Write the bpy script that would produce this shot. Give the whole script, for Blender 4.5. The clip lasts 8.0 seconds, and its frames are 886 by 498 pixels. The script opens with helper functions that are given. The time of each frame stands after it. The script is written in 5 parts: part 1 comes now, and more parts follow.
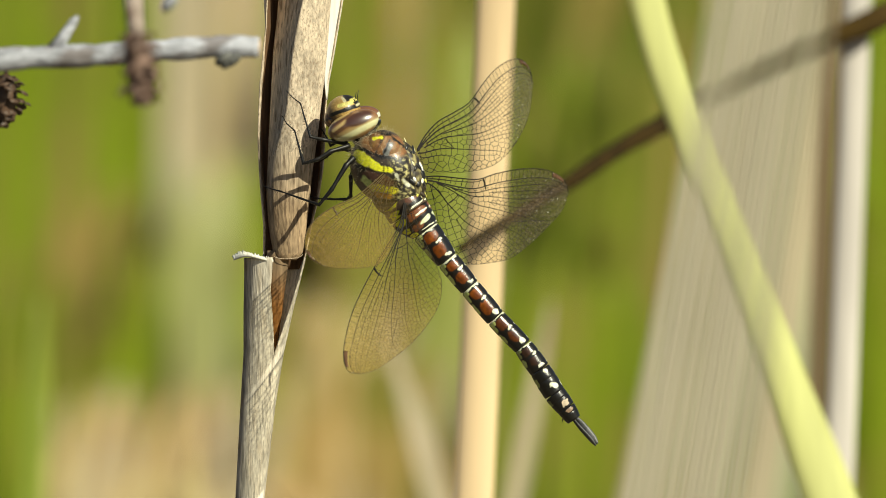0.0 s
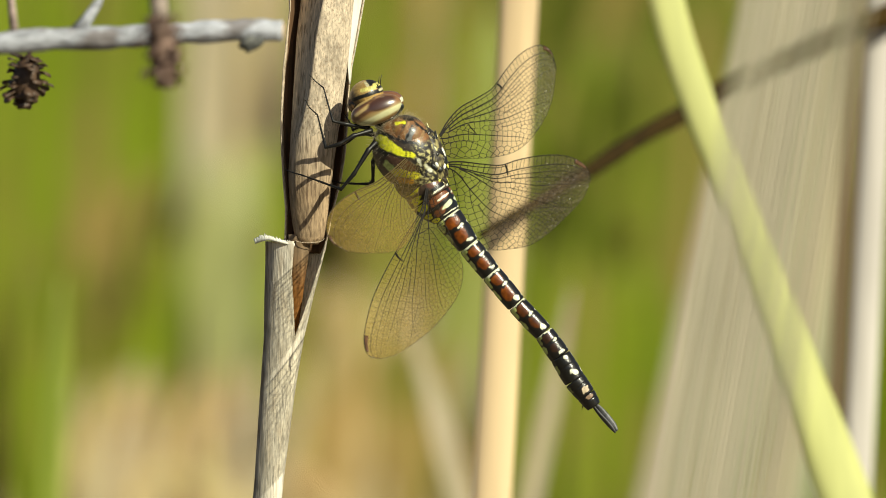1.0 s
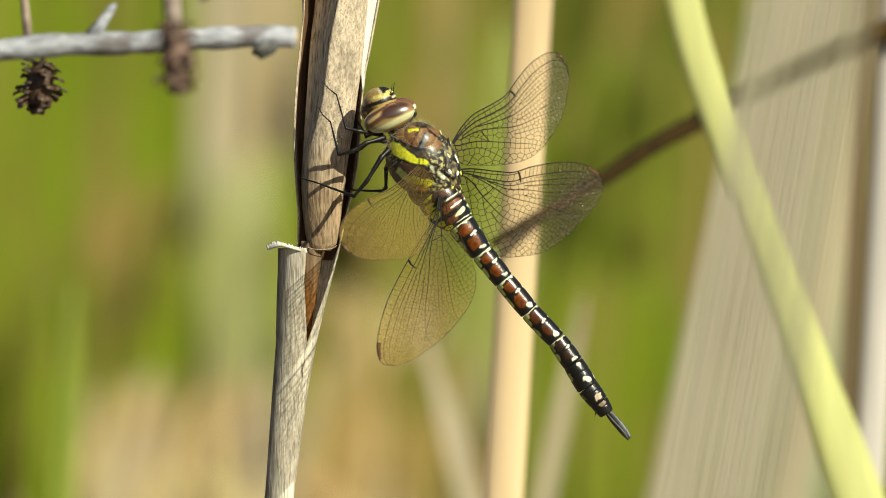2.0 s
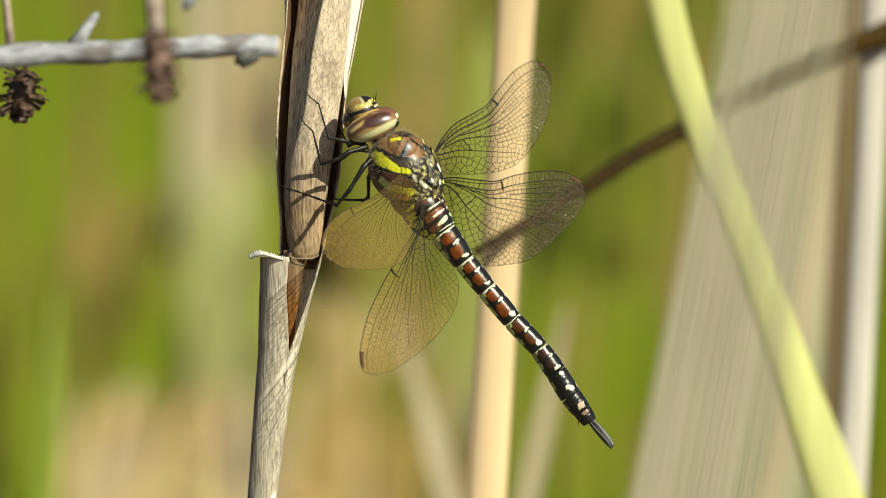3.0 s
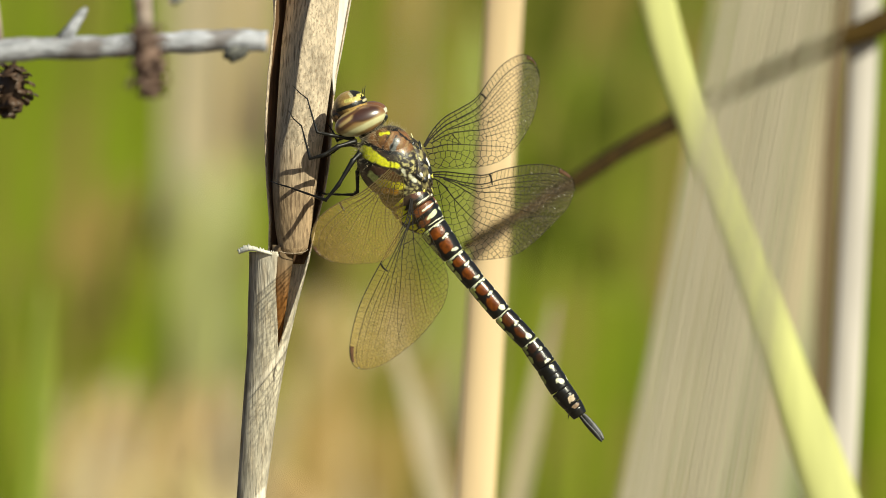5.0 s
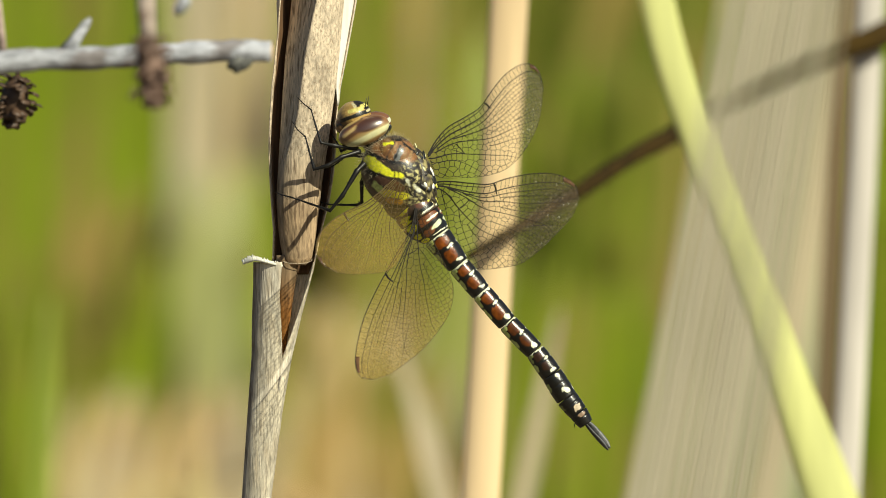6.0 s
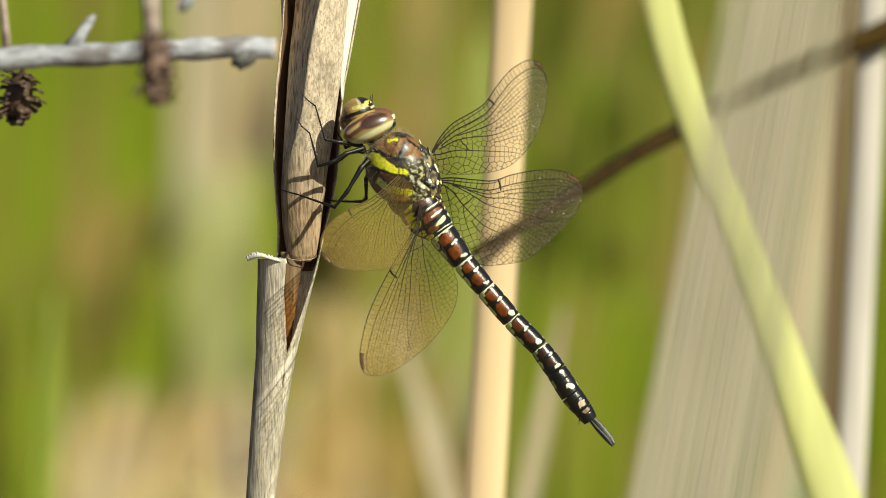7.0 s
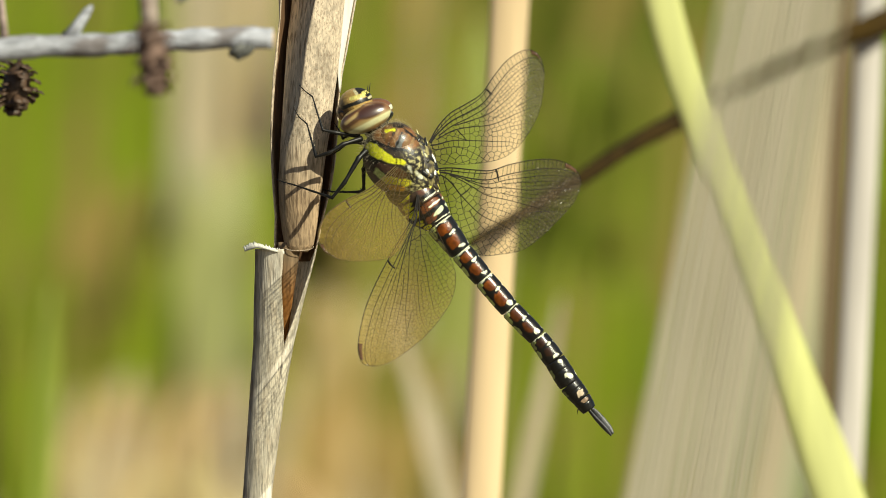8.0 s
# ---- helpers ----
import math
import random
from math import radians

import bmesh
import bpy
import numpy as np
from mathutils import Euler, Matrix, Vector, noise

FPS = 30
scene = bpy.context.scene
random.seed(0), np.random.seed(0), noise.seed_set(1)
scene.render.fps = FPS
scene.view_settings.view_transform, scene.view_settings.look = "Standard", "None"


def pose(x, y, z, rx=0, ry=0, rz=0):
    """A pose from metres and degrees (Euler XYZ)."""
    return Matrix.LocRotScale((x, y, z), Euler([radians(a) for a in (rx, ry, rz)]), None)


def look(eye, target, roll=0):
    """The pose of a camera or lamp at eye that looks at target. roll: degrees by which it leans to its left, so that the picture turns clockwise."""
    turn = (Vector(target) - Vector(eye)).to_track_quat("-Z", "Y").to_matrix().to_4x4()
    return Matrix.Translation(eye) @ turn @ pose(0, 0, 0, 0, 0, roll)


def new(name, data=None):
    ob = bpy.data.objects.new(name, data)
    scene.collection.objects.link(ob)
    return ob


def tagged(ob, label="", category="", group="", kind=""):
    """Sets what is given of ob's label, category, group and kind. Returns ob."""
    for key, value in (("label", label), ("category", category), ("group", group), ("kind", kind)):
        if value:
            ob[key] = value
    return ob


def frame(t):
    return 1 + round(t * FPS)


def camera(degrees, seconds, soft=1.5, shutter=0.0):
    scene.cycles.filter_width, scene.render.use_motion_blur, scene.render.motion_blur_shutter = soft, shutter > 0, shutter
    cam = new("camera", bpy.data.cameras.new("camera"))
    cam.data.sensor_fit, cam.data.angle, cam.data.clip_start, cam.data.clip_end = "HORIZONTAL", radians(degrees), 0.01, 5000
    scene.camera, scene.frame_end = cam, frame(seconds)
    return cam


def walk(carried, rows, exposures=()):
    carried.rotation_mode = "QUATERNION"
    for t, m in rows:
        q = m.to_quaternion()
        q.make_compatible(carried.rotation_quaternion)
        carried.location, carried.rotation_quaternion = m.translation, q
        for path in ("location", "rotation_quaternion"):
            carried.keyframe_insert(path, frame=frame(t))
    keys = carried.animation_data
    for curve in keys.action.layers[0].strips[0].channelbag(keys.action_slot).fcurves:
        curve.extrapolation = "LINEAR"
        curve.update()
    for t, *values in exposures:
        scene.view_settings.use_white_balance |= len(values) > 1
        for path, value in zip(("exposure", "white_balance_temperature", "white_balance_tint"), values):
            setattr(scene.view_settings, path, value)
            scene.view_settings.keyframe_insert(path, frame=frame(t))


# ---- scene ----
from mathutils.geometry import delaunay_2d_cdt

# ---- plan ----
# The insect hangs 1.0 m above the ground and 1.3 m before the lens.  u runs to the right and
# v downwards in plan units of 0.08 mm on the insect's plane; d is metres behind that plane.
UNIT, FAR, HIGH = 0.00008, 1.3, 1.0
EYE = (0.0, -FAR, HIGH)


def at(u, v, d=0.0):
    k = UNIT * (FAR + d) / FAR
    return Vector(((u - 784) * k, d, HIGH + (441 - v) * k))


# ---- camera ----
cam = camera(5.525, 8.0, 0.6)
cam.data.dof.use_dof = True
cam.data.dof.focus_distance = FAR - 0.008
cam.data.dof.aperture_fstop = 30.0
cam.data.dof.aperture_blades = 0


def held(yaw, pitch, roll):
    return pose(*EYE, 90 + pitch, -roll, yaw)


walk(cam, [
    (0.0, held(-0.0858, -0.0218, -0.75)),
    (0.5, held(-0.0717, -0.0756, -0.45)),
    (1.0, held(0.0485, -0.1109, -0.15)),
    (1.2, held(0.0536, -0.1091, -0.10)),
    (2.3, held(0.1132, -0.0402, 0.22)),
    (2.5, held(0.0866, -0.0246, 0.25)),
    (3.0, held(0.0159, -0.0067, 0.20)),
    (3.5, held(-0.0217, -0.0180, 0.15)),
    (4.0, held(-0.0388, -0.0530, 0.12)),
    (4.2, held(-0.0125, -0.0727, 0.11)),
    (5.3, held(-0.0617, -0.0293, 0.07)),
    (5.5, held(-0.0545, -0.0215, 0.07)),
    (6.0, held(-0.0271, 0.0215, 0.0)),
    (6.5, held(-0.0106, 0.0162, 0.0)),
    (7.0, held(0.0, 0.0, 0.0)),
    (7.5, held(0.0217, -0.0298, 0.0)),
    (8.0, held(-0.0162, -0.0596, 0.0)),
])

# ---- light ----
TO_SUN = Vector((0.57, -0.60, 0.56)).normalized()
world = bpy.data.worlds.new("sky")
scene.world = world
world.use_nodes = True
sky = world.node_tree.nodes.new("ShaderNodeTexSky")
sky.sky_type = "NISHITA"
sky.sun_disc = False
sky.sun_elevation = math.asin(TO_SUN.z)
sky.sun_rotation = math.atan2(TO_SUN.x, TO_SUN.y)
back = world.node_tree.nodes["Background"]
back.inputs["Strength"].default_value = 0.05
world.node_tree.links.new(sky.outputs["Color"], back.inputs["Color"])
sun = new("sun", bpy.data.lights.new("sun", "SUN"))
sun.data.energy, sun.data.angle, sun.data.color = 5.0, radians(0.55), (0.985, 0.955, 0.725)
sun.matrix_world = look(TO_SUN * 20, (0, 0, 0))
scene.view_settings.exposure = 0.06


# ---- materials ----
def surface(name, base, rough=0.6, spread=0.25, scale=400.0, stretch=(1, 1, 1), bump=0.2, bump_size=0.0001,
            coat=0.0, coat_rough=0.2, through_light=0.0, tint=None, fleck=0.0, fleck_scale=1500.0, fleck_color=(0.05, 0.03, 0.02),
            wither=None, wither_share=0.5, wither_scale=20.0):
    """A rough natural surface: base colour (or the mesh's own marking), broad and fine variation, relief."""
    m = bpy.data.materials.new(name)
    m.use_nodes = True
    t = m.node_tree
    n, link = t.nodes, t.links.new
    bsdf = n["Principled BSDF"]
    where = n.new("ShaderNodeTexCoord")
    mapping = n.new("ShaderNodeMapping")
    mapping.inputs["Scale"].default_value = stretch
    link(where.outputs["Object"], mapping.inputs["Vector"])
    fine = n.new("ShaderNodeTexNoise")
    fine.inputs["Scale"].default_value, fine.inputs["Detail"].default_value = scale, 6
    broad = n.new("ShaderNodeTexNoise")
    broad.inputs["Scale"].default_value, broad.inputs["Detail"].default_value = scale * 0.13, 3
    link(mapping.outputs["Vector"], fine.inputs["Vector"])
    link(mapping.outputs["Vector"], broad.inputs["Vector"])
    add = n.new("ShaderNodeMath")
    add.operation = "ADD"
    link(fine.outputs["Fac"], add.inputs[0])
    link(broad.outputs["Fac"], add.inputs[1])
    span = n.new("ShaderNodeMapRange")
    span.inputs["From Min"].default_value, span.inputs["From Max"].default_value = 0.75, 1.25
    span.inputs["To Min"].default_value, span.inputs["To Max"].default_value = 1 - spread, 1 + spread
    link(add.outputs[0], span.inputs["Value"])
    color = n.new("ShaderNodeVectorMath")
    color.operation = "SCALE"
    link(span.outputs["Result"], color.inputs["Scale"])
    if tint:
        attr = n.new("ShaderNodeAttribute")
        attr.attribute_name = tint
        link(attr.outputs["Color"], color.inputs[0])
    else:
        color.inputs[0].default_value = base
    out = color.outputs[0]
    if fleck:
        specks = n.new("ShaderNodeTexNoise")
        specks.inputs["Scale"].default_value, specks.inputs["Detail"].default_value = fleck_scale, 4
        link(mapping.outputs["Vector"], specks.inputs["Vector"])
        cut = n.new("ShaderNodeMapRange")
        cut.inputs["From Min"].default_value, cut.inputs["From Max"].default_value = 0.53, 0.64
        cut.inputs["To Max"].default_value = fleck
        link(specks.outputs["Fac"], cut.inputs["Value"])
        mix = n.new("ShaderNodeMix")
        mix.data_type = "RGBA"
        link(cut.outputs["Result"], mix.inputs["Factor"])
        link(out, mix.inputs["A"])
        mix.inputs["B"].default_value = (*fleck_color, 1)
        out = mix.outputs["Result"]
    if wither:
        own = n.new("ShaderNodeObjectInfo")
        far = n.new("ShaderNodeMath")
        far.operation = "MULTIPLY"
        far.inputs[1].default_value = 60.0
        link(own.outputs["Random"], far.inputs[0])
        moved = n.new("ShaderNodeVectorMath")
        moved.operation = "ADD"
        link(where.outputs["Object"], moved.inputs[0])
        link(far.outputs[0], moved.inputs[1])
        patch = n.new("ShaderNodeTexNoise")
        patch.inputs["Scale"].default_value, patch.inputs["Detail"].default_value = wither_scale, 3
        link(moved.outputs[0], patch.inputs["Vector"])
        cut = n.new("ShaderNodeMapRange")
        cut.inputs["From Min"].default_value, cut.inputs["From Max"].default_value = 0.62 - 0.28 * wither_share, 0.74 - 0.28 * wither_share
        link(patch.outputs["Fac"], cut.inputs["Value"])
        mix = n.new("ShaderNodeMix")
        mix.data_type = "RGBA"
        link(cut.outputs["Result"], mix.inputs["Factor"])
        link(out, mix.inputs["A"])
        mix.inputs["B"].default_value = (*wither, 1)
        out = mix.outputs["Result"]
    link(out, bsdf.inputs["Base Color"])
    bsdf.inputs["Roughness"].default_value = rough
    bsdf.inputs["Specular IOR Level"].default_value = 0.3 if through_light else 0.5
    bsdf.inputs["Coat Weight"].default_value = coat
    bsdf.inputs["Coat Roughness"].default_value = coat_rough
    if bump:
        relief = n.new("ShaderNodeBump")
        relief.inputs["Strength"].default_value, relief.inputs["Distance"].default_value = bump, bump_size
        link(fine.outputs["Fac"], relief.inputs["Height"])
        link(relief.outputs["Normal"], bsdf.inputs["Normal"])
    if through_light:
        leaf = n.new("ShaderNodeBsdfTranslucent")
        link(out, leaf.inputs["Color"])
        both = n.new("ShaderNodeMixShader")
        both.inputs["Fac"].default_value = through_light
        link(bsdf.outputs["BSDF"], both.inputs[1])
        link(leaf.outputs["BSDF"], both.inputs[2])
        link(both.outputs["Shader"], n["Material Output"].inputs["Surface"])
    return m


def wing_film(name, see, color, glint=0.9):
    """Clear, faintly smoky wing membrane with a glossy face; the mesh's own smoke thickens it outwards."""
    m = bpy.data.materials.new(name)
    m.use_nodes = True
    t = m.node_tree
    n, link = t.nodes, t.links.new
    bsdf = n["Principled BSDF"]
    bsdf.inputs["Base Color"].default_value = (*color, 1)
    bsdf.inputs["Roughness"].default_value = 0.2
    where = n.new("ShaderNodeTexCoord")
    ripple = n.new("ShaderNodeTexNoise")
    ripple.inputs["Scale"].default_value, ripple.inputs["Detail"].default_value = 1300, 3
    link(where.outputs["Object"], ripple.inputs["Vector"])
    relief = n.new("ShaderNodeBump")
    relief.inputs["Strength"].default_value, relief.inputs["Distance"].default_value = glint, 0.0005
    domes = n.new("ShaderNodeTexVoronoi")
    domes.inputs["Scale"].default_value = 1500
    link(where.outputs["Object"], domes.inputs["Vector"])
    link(domes.outputs["Distance"], relief.inputs["Height"])
    link(relief.outputs["Normal"], bsdf.inputs["Normal"])
    glow = n.new("ShaderNodeBsdfTranslucent")
    glow.inputs["Color"].default_value = (*color, 1)
    solid = n.new("ShaderNodeMixShader")
    solid.inputs["Fac"].default_value = 0.45
    link(bsdf.outputs["BSDF"], solid.inputs[1])
    link(glow.outputs["BSDF"], solid.inputs[2])
    clear = n.new("ShaderNodeBsdfTransparent")
    clear.inputs["Color"].default_value = (0.97, 0.95, 0.88, 1)
    smoke = n.new("ShaderNodeAttribute")
    smoke.attribute_name = "marking"
    mist = n.new("ShaderNodeMapRange")
    mist.inputs["From Min"].default_value, mist.inputs["From Max"].default_value = 0.3, 0.75
    mist.inputs["To Min"].default_value, mist.inputs["To Max"].default_value = see * 0.6, see * 1.5
    link(ripple.outputs["Fac"], mist.inputs["Value"])
    amount = n.new("ShaderNodeMath")
    amount.operation = "MULTIPLY"
    link(mist.outputs["Result"], amount.inputs[0])
    link(smoke.outputs["Fac"], amount.inputs[1])
    both = n.new("ShaderNodeMixShader")
    link(amount.outputs[0], both.inputs["Fac"])
    link(clear.outputs["BSDF"], both.inputs[1])
    link(solid.outputs["Shader"], both.inputs[2])
    link(both.outputs["Shader"], n["Material Output"].inputs["Surface"])
    return m


ALONG = (1, 1, 0.06)
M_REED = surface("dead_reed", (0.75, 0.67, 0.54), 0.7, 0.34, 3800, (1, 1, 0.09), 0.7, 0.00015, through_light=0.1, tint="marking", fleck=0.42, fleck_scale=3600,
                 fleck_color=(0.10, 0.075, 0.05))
M_REED_FACE = surface("dead_reed_face", (0.70, 0.575, 0.43), 0.65, 0.42, 2600, (1, 1, 0.45), 0.6, 0.00012, through_light=0.1, fleck=0.55,
                      fleck_scale=4600, fleck_color=(0.24, 0.15, 0.085))
M_CULM = surface("culm_stain_and_shade", (0.6, 0.5, 0.4), 0.7, 0.45, 3600, (1, 1, 0.14), 0.7, 0.00015, through_light=0.1, tint="marking", fleck=0.7, fleck_scale=2600,
                 fleck_color=(0.14, 0.09, 0.055))
# Whiter copy of the reed: the sun on the rolled margin, as colour.
M_WHITE = surface("sunlit_margin", (0.80, 0.76, 0.68), 0.6, 0.12, 2600, ALONG, 0.2)
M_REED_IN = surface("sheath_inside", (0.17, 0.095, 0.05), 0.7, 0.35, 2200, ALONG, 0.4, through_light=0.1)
M_PITH = surface("rusty_pith", (0.30, 0.14, 0.05), 0.75, 0.4, 2600, ALONG, 0.4, through_light=0.15, tint="marking")
M_TORN = surface("torn_fibre", (0.85, 0.82, 0.72), 0.8, 0.15, 3000)
M_SHELL = surface("insect_shell", (0.1, 0.1, 0.1), 0.30, 0.3, 2200, bump=0.5, bump_size=0.0001, coat=0.3, coat_rough=0.15, tint="marking")
M_THORAX = surface("downy_thorax", (0.1, 0.1, 0.1), 0.42, 0.3, 2600, bump=0.5, bump_size=0.0001, coat=0.2, tint="marking")
M_EYE = surface("insect_eye", (0.1, 0.1, 0.1), 0.24, 0.12, 900, bump=0.015, bump_size=0.00002, coat=1.0, coat_rough=0.29, tint="marking")
M_EYE.node_tree.nodes["Principled BSDF"].inputs["Coat IOR"].default_value = 2.0
M_EYE.node_tree.nodes["Principled BSDF"].inputs["Specular IOR Level"].default_value = 0.15
M_LEG = surface("black_leg", (0.008, 0.007, 0.006), 0.45, 0.3, 2500, bump=0.3, bump_size=0.00005)
M_TAIL = surface("tail_blade", (0.075, 0.075, 0.08), 0.45, 0.6, 2500, bump=0.6)
M_VEIN = surface("wing_vein", (0.009, 0.006, 0.004), 0.75, 0.3, 2000, bump=0)
# Lighter vein copies for the left wings, with the sun's gleam in their colour.
M_VEIN_HALF_LIT = surface("wing_vein_half_lit", (0.042, 0.029, 0.012), 0.6, 0.3, 2000, bump=0)
M_VEIN_LIT = surface("wing_vein_lit", (0.085, 0.055, 0.02), 0.4, 0.3, 2000, bump=0)
M_STIGMA = surface("wing_stigma", (0.12, 0.06, 0.03), 0.45, 0.3, 2000, bump=0)
M_HAIR = surface("pale_hair", (0.66, 0.58, 0.40), 0.6, 0.3, 1500, bump=0, through_light=0.3)
M_FILM = wing_film("wing_film", 0.20, (0.50, 0.44, 0.34))
M_FILM_SMOKE = wing_film("wing_film_smoke", 0.30, (0.32, 0.25, 0.17))
# Amber here is sunlight in the left wings, put into the film's colour.
M_FILM_LIT = wing_film("wing_film_lit", 0.36, (0.56, 0.38, 0.10), 0.3)
M_BARK = surface("grey_bark", (0.45, 0.46, 0.52), 0.85, 0.4, 900, (0.5, 1, 1), 0.6, 0.0005, fleck=0.6, fleck_scale=420,
                 fleck_color=(0.12, 0.08, 0.06))
M_BARK_DARK = surface("dark_bark", (0.038, 0.021, 0.002), 0.95, 0.5, 300, (0.3, 1, 1), 0.8, 0.0008, through_light=0.02)
M_CONE = surface("dry_cone", (0.070, 0.040, 0.024), 0.5, 0.5, 900, bump=0.6, bump_size=0.0003)
M_STRAW = surface("straw_stem", (0.80, 0.60, 0.36), 0.55, 0.16, 500, ALONG, 0.2, through_light=0.1)
M_PALE = surface("bleached_stem", (0.60, 0.55, 0.51), 0.6, 0.2, 500, ALONG, 0.2)
M_DRY = surface("dry_leaf", (0.62, 0.50, 0.24), 0.7, 0.3, 120, ALONG, 0.3, 0.0004, through_light=0.25, wither=(0.54, 0.36, 0.18), wither_share=0.5, wither_scale=20)
M_DRYGREY = surface("weathered_leaf", (0.53, 0.45, 0.31), 0.7, 0.3, 120, ALONG, 0.3, 0.0004, through_light=0.25)
M_RUST = surface("rusty_leaf", (0.36, 0.245, 0.075), 0.7, 0.35, 120, ALONG, 0.3, 0.0004, through_light=0.25, wither=(0.22, 0.20, 0.04), wither_share=0.4, wither_scale=20)
M_STEM_SHADE = surface("stem_shade_strip", (0.13, 0.085, 0.035), 0.7, 0.35, 120, ALONG, 0.3, 0.0004)
M_GREYGREEN = surface("grey_green_leaf", (0.43, 0.455, 0.28), 0.65, 0.25, 120, ALONG, 0.3, 0.0004, through_light=0.25)
M_PALEGREEN = surface("fading_leaf", (0.46, 0.48, 0.17), 0.6, 0.25, 120, ALONG, 0.3, 0.0004, through_light=0.3, wither=(0.42, 0.36, 0.18), wither_share=0.4, wither_scale=20)
M_GREEN = surface("green_leaf", (0.24, 0.33, 0.006), 0.5, 0.3, 120, ALONG, 0.3, 0.0004, through_light=0.35, wither=(0.26, 0.245, 0.03), wither_share=0.38, wither_scale=20)
M_OLIVE = surface("olive_leaf", (0.20, 0.225, 0.02), 0.55, 0.3, 120, ALONG, 0.3, 0.0004, through_light=0.3, wither=(0.28, 0.205, 0.06), wither_share=0.42, wither_scale=20)
M_DEEP = surface("deep_green_leaf", (0.125, 0.175, 0.008), 0.55, 0.3, 120, ALONG, 0.3, 0.0004, through_light=0.3, wither=(0.22, 0.19, 0.03), wither_share=0.35, wither_scale=20)
M_YOUNG = surface("young_leaf", (0.32, 0.40, 0.05), 0.55, 0.25, 120, ALONG, 0.3, 0.0004, through_light=0.3)
M_SHEAF = surface("sheaf_leaf", (0.55, 0.48, 0.37), 0.7, 0.25, 120, ALONG, 0.3, 0.0004, through_light=0.25)
M_BLADE = surface("yellow_blade", (0.66, 0.67, 0.27), 0.6, 0.15, 300, ALONG, 0.2, 0.0003, through_light=0.2)
M_MUD = surface("marsh_mud", (0.10, 0.075, 0.045), 0.8, 0.5, 9, bump=0.8, bump_size=0.02, fleck=0.7, fleck_scale=30,
                fleck_color=(0.30, 0.24, 0.13))


# ---- mesh tools ----
def mesh_from(name, verts, faces, smooth=True):
    me = bpy.data.meshes.new(name)
    me.from_pydata([tuple(v) for v in verts], [], faces)
    me.update()
    if smooth:
        me.polygons.foreach_set("use_smooth", [True] * len(me.polygons))
    return me


def thing(name, origin, label, category, group="", kind=""):
    ob = new(name)
    ob.empty_display_size = 0.01
    ob.location = origin
    ob["origin"] = tuple(origin)
    return tagged(ob, label, category, group, kind)


def origin_of(ob):
    while ob.parent:
        ob = ob.parent
    return Vector(ob["origin"])


def part(name, built, material, parent, label="", thick=0.0, marking=None):
    """Links one mesh, given as (verts, faces) in the plan's space, under a thing or a part of it."""
    verts, faces = built
    o = origin_of(parent)
    me = mesh_from(name, [Vector(v) - o for v in verts], faces)
    me.materials.append(material)
    if marking:
        layer = me.color_attributes.new("marking", "FLOAT_COLOR", "POINT")
        layer.data.foreach_set("color", [c for v in verts for c in (*marking(v), 1.0)])
    ob = new(name, me)
    ob.parent = parent
    if label:
        tagged(ob, label)
    if thick:
        mod = ob.modifiers.new("thickness", "SOLIDIFY")
        mod.thickness, mod.offset = thick, 0
    return ob


def grid(rows, closed=False):
    """Faces over rows of equally many points."""
    n = len(rows[0])
    verts = [p for r in rows for p in r]
    faces = []
    for i in range(len(rows) - 1):
        for j in range(n if closed else n - 1):
            k = (j + 1) % n
            faces.append((i * n + j, i * n + k, (i + 1) * n + k, (i + 1) * n + j))
    return verts, faces


def smooth_line(points, steps):
    """A Catmull-Rom line through a few points; points are tuples of any length."""
    pts = [np.array(p, float) for p in points]
    pts = [2 * pts[0] - pts[1]] + pts + [2 * pts[-1] - pts[-2]]
    out = []
    for i in range(1, len(pts) - 2):
        a, b, c, e = pts[i - 1:i + 3]
        for s in range(steps):
            t = s / steps
            out.append(0.5 * (2 * b + (c - a) * t + (2 * a - 5 * b + 4 * c - e) * t * t + (3 * b - a - 3 * c + e) * t ** 3))
    out.append(pts[-2])
    return out


def tube(line, radii, sides=10, caps=True):
    """A round, tapering tube along points; radii is a number or one for each point."""
    line = [Vector(p) for p in line]
    if not hasattr(radii, "__len__"):
        radii = [radii] * len(line)
    radii = [float(r) for r in radii]
    rows = []
    side = None
    for i, p in enumerate(line):
        way = (line[min(i + 1, len(line) - 1)] - line[max(i - 1, 0)]).normalized()
        if side is None:
            side = way.orthogonal().normalized()
        side = (side - way * side.dot(way)).normalized()
        up = way.cross(side)
        rows.append([p + radii[i] * (side * math.cos(a) + up * math.sin(a))
                     for a in (2 * math.pi * j / sides for j in range(sides))])
    verts, faces = grid(rows, True)
    if caps:
        n = len(verts)
        faces.append(tuple(range(sides - 1, -1, -1)))
        faces.append(tuple(range(n - sides, n)))
    return verts, faces


def blob(center, ax, ay, az, n=24, m=16, power=1.0):
    """An ellipsoid with the three half axes given as vectors."""
    rows = []
    for i in range(m + 1):
        b = math.pi * (i / m - 0.5)
        b = max(-1.5707, min(1.5707, b))
        rows.append([center + ax * (math.cos(b) * math.cos(a)) + ay * (math.cos(b) * math.sin(a)) + az * math.sin(b)
                     for a in (2 * math.pi * j / n for j in range(n))])
    return grid(rows, True)


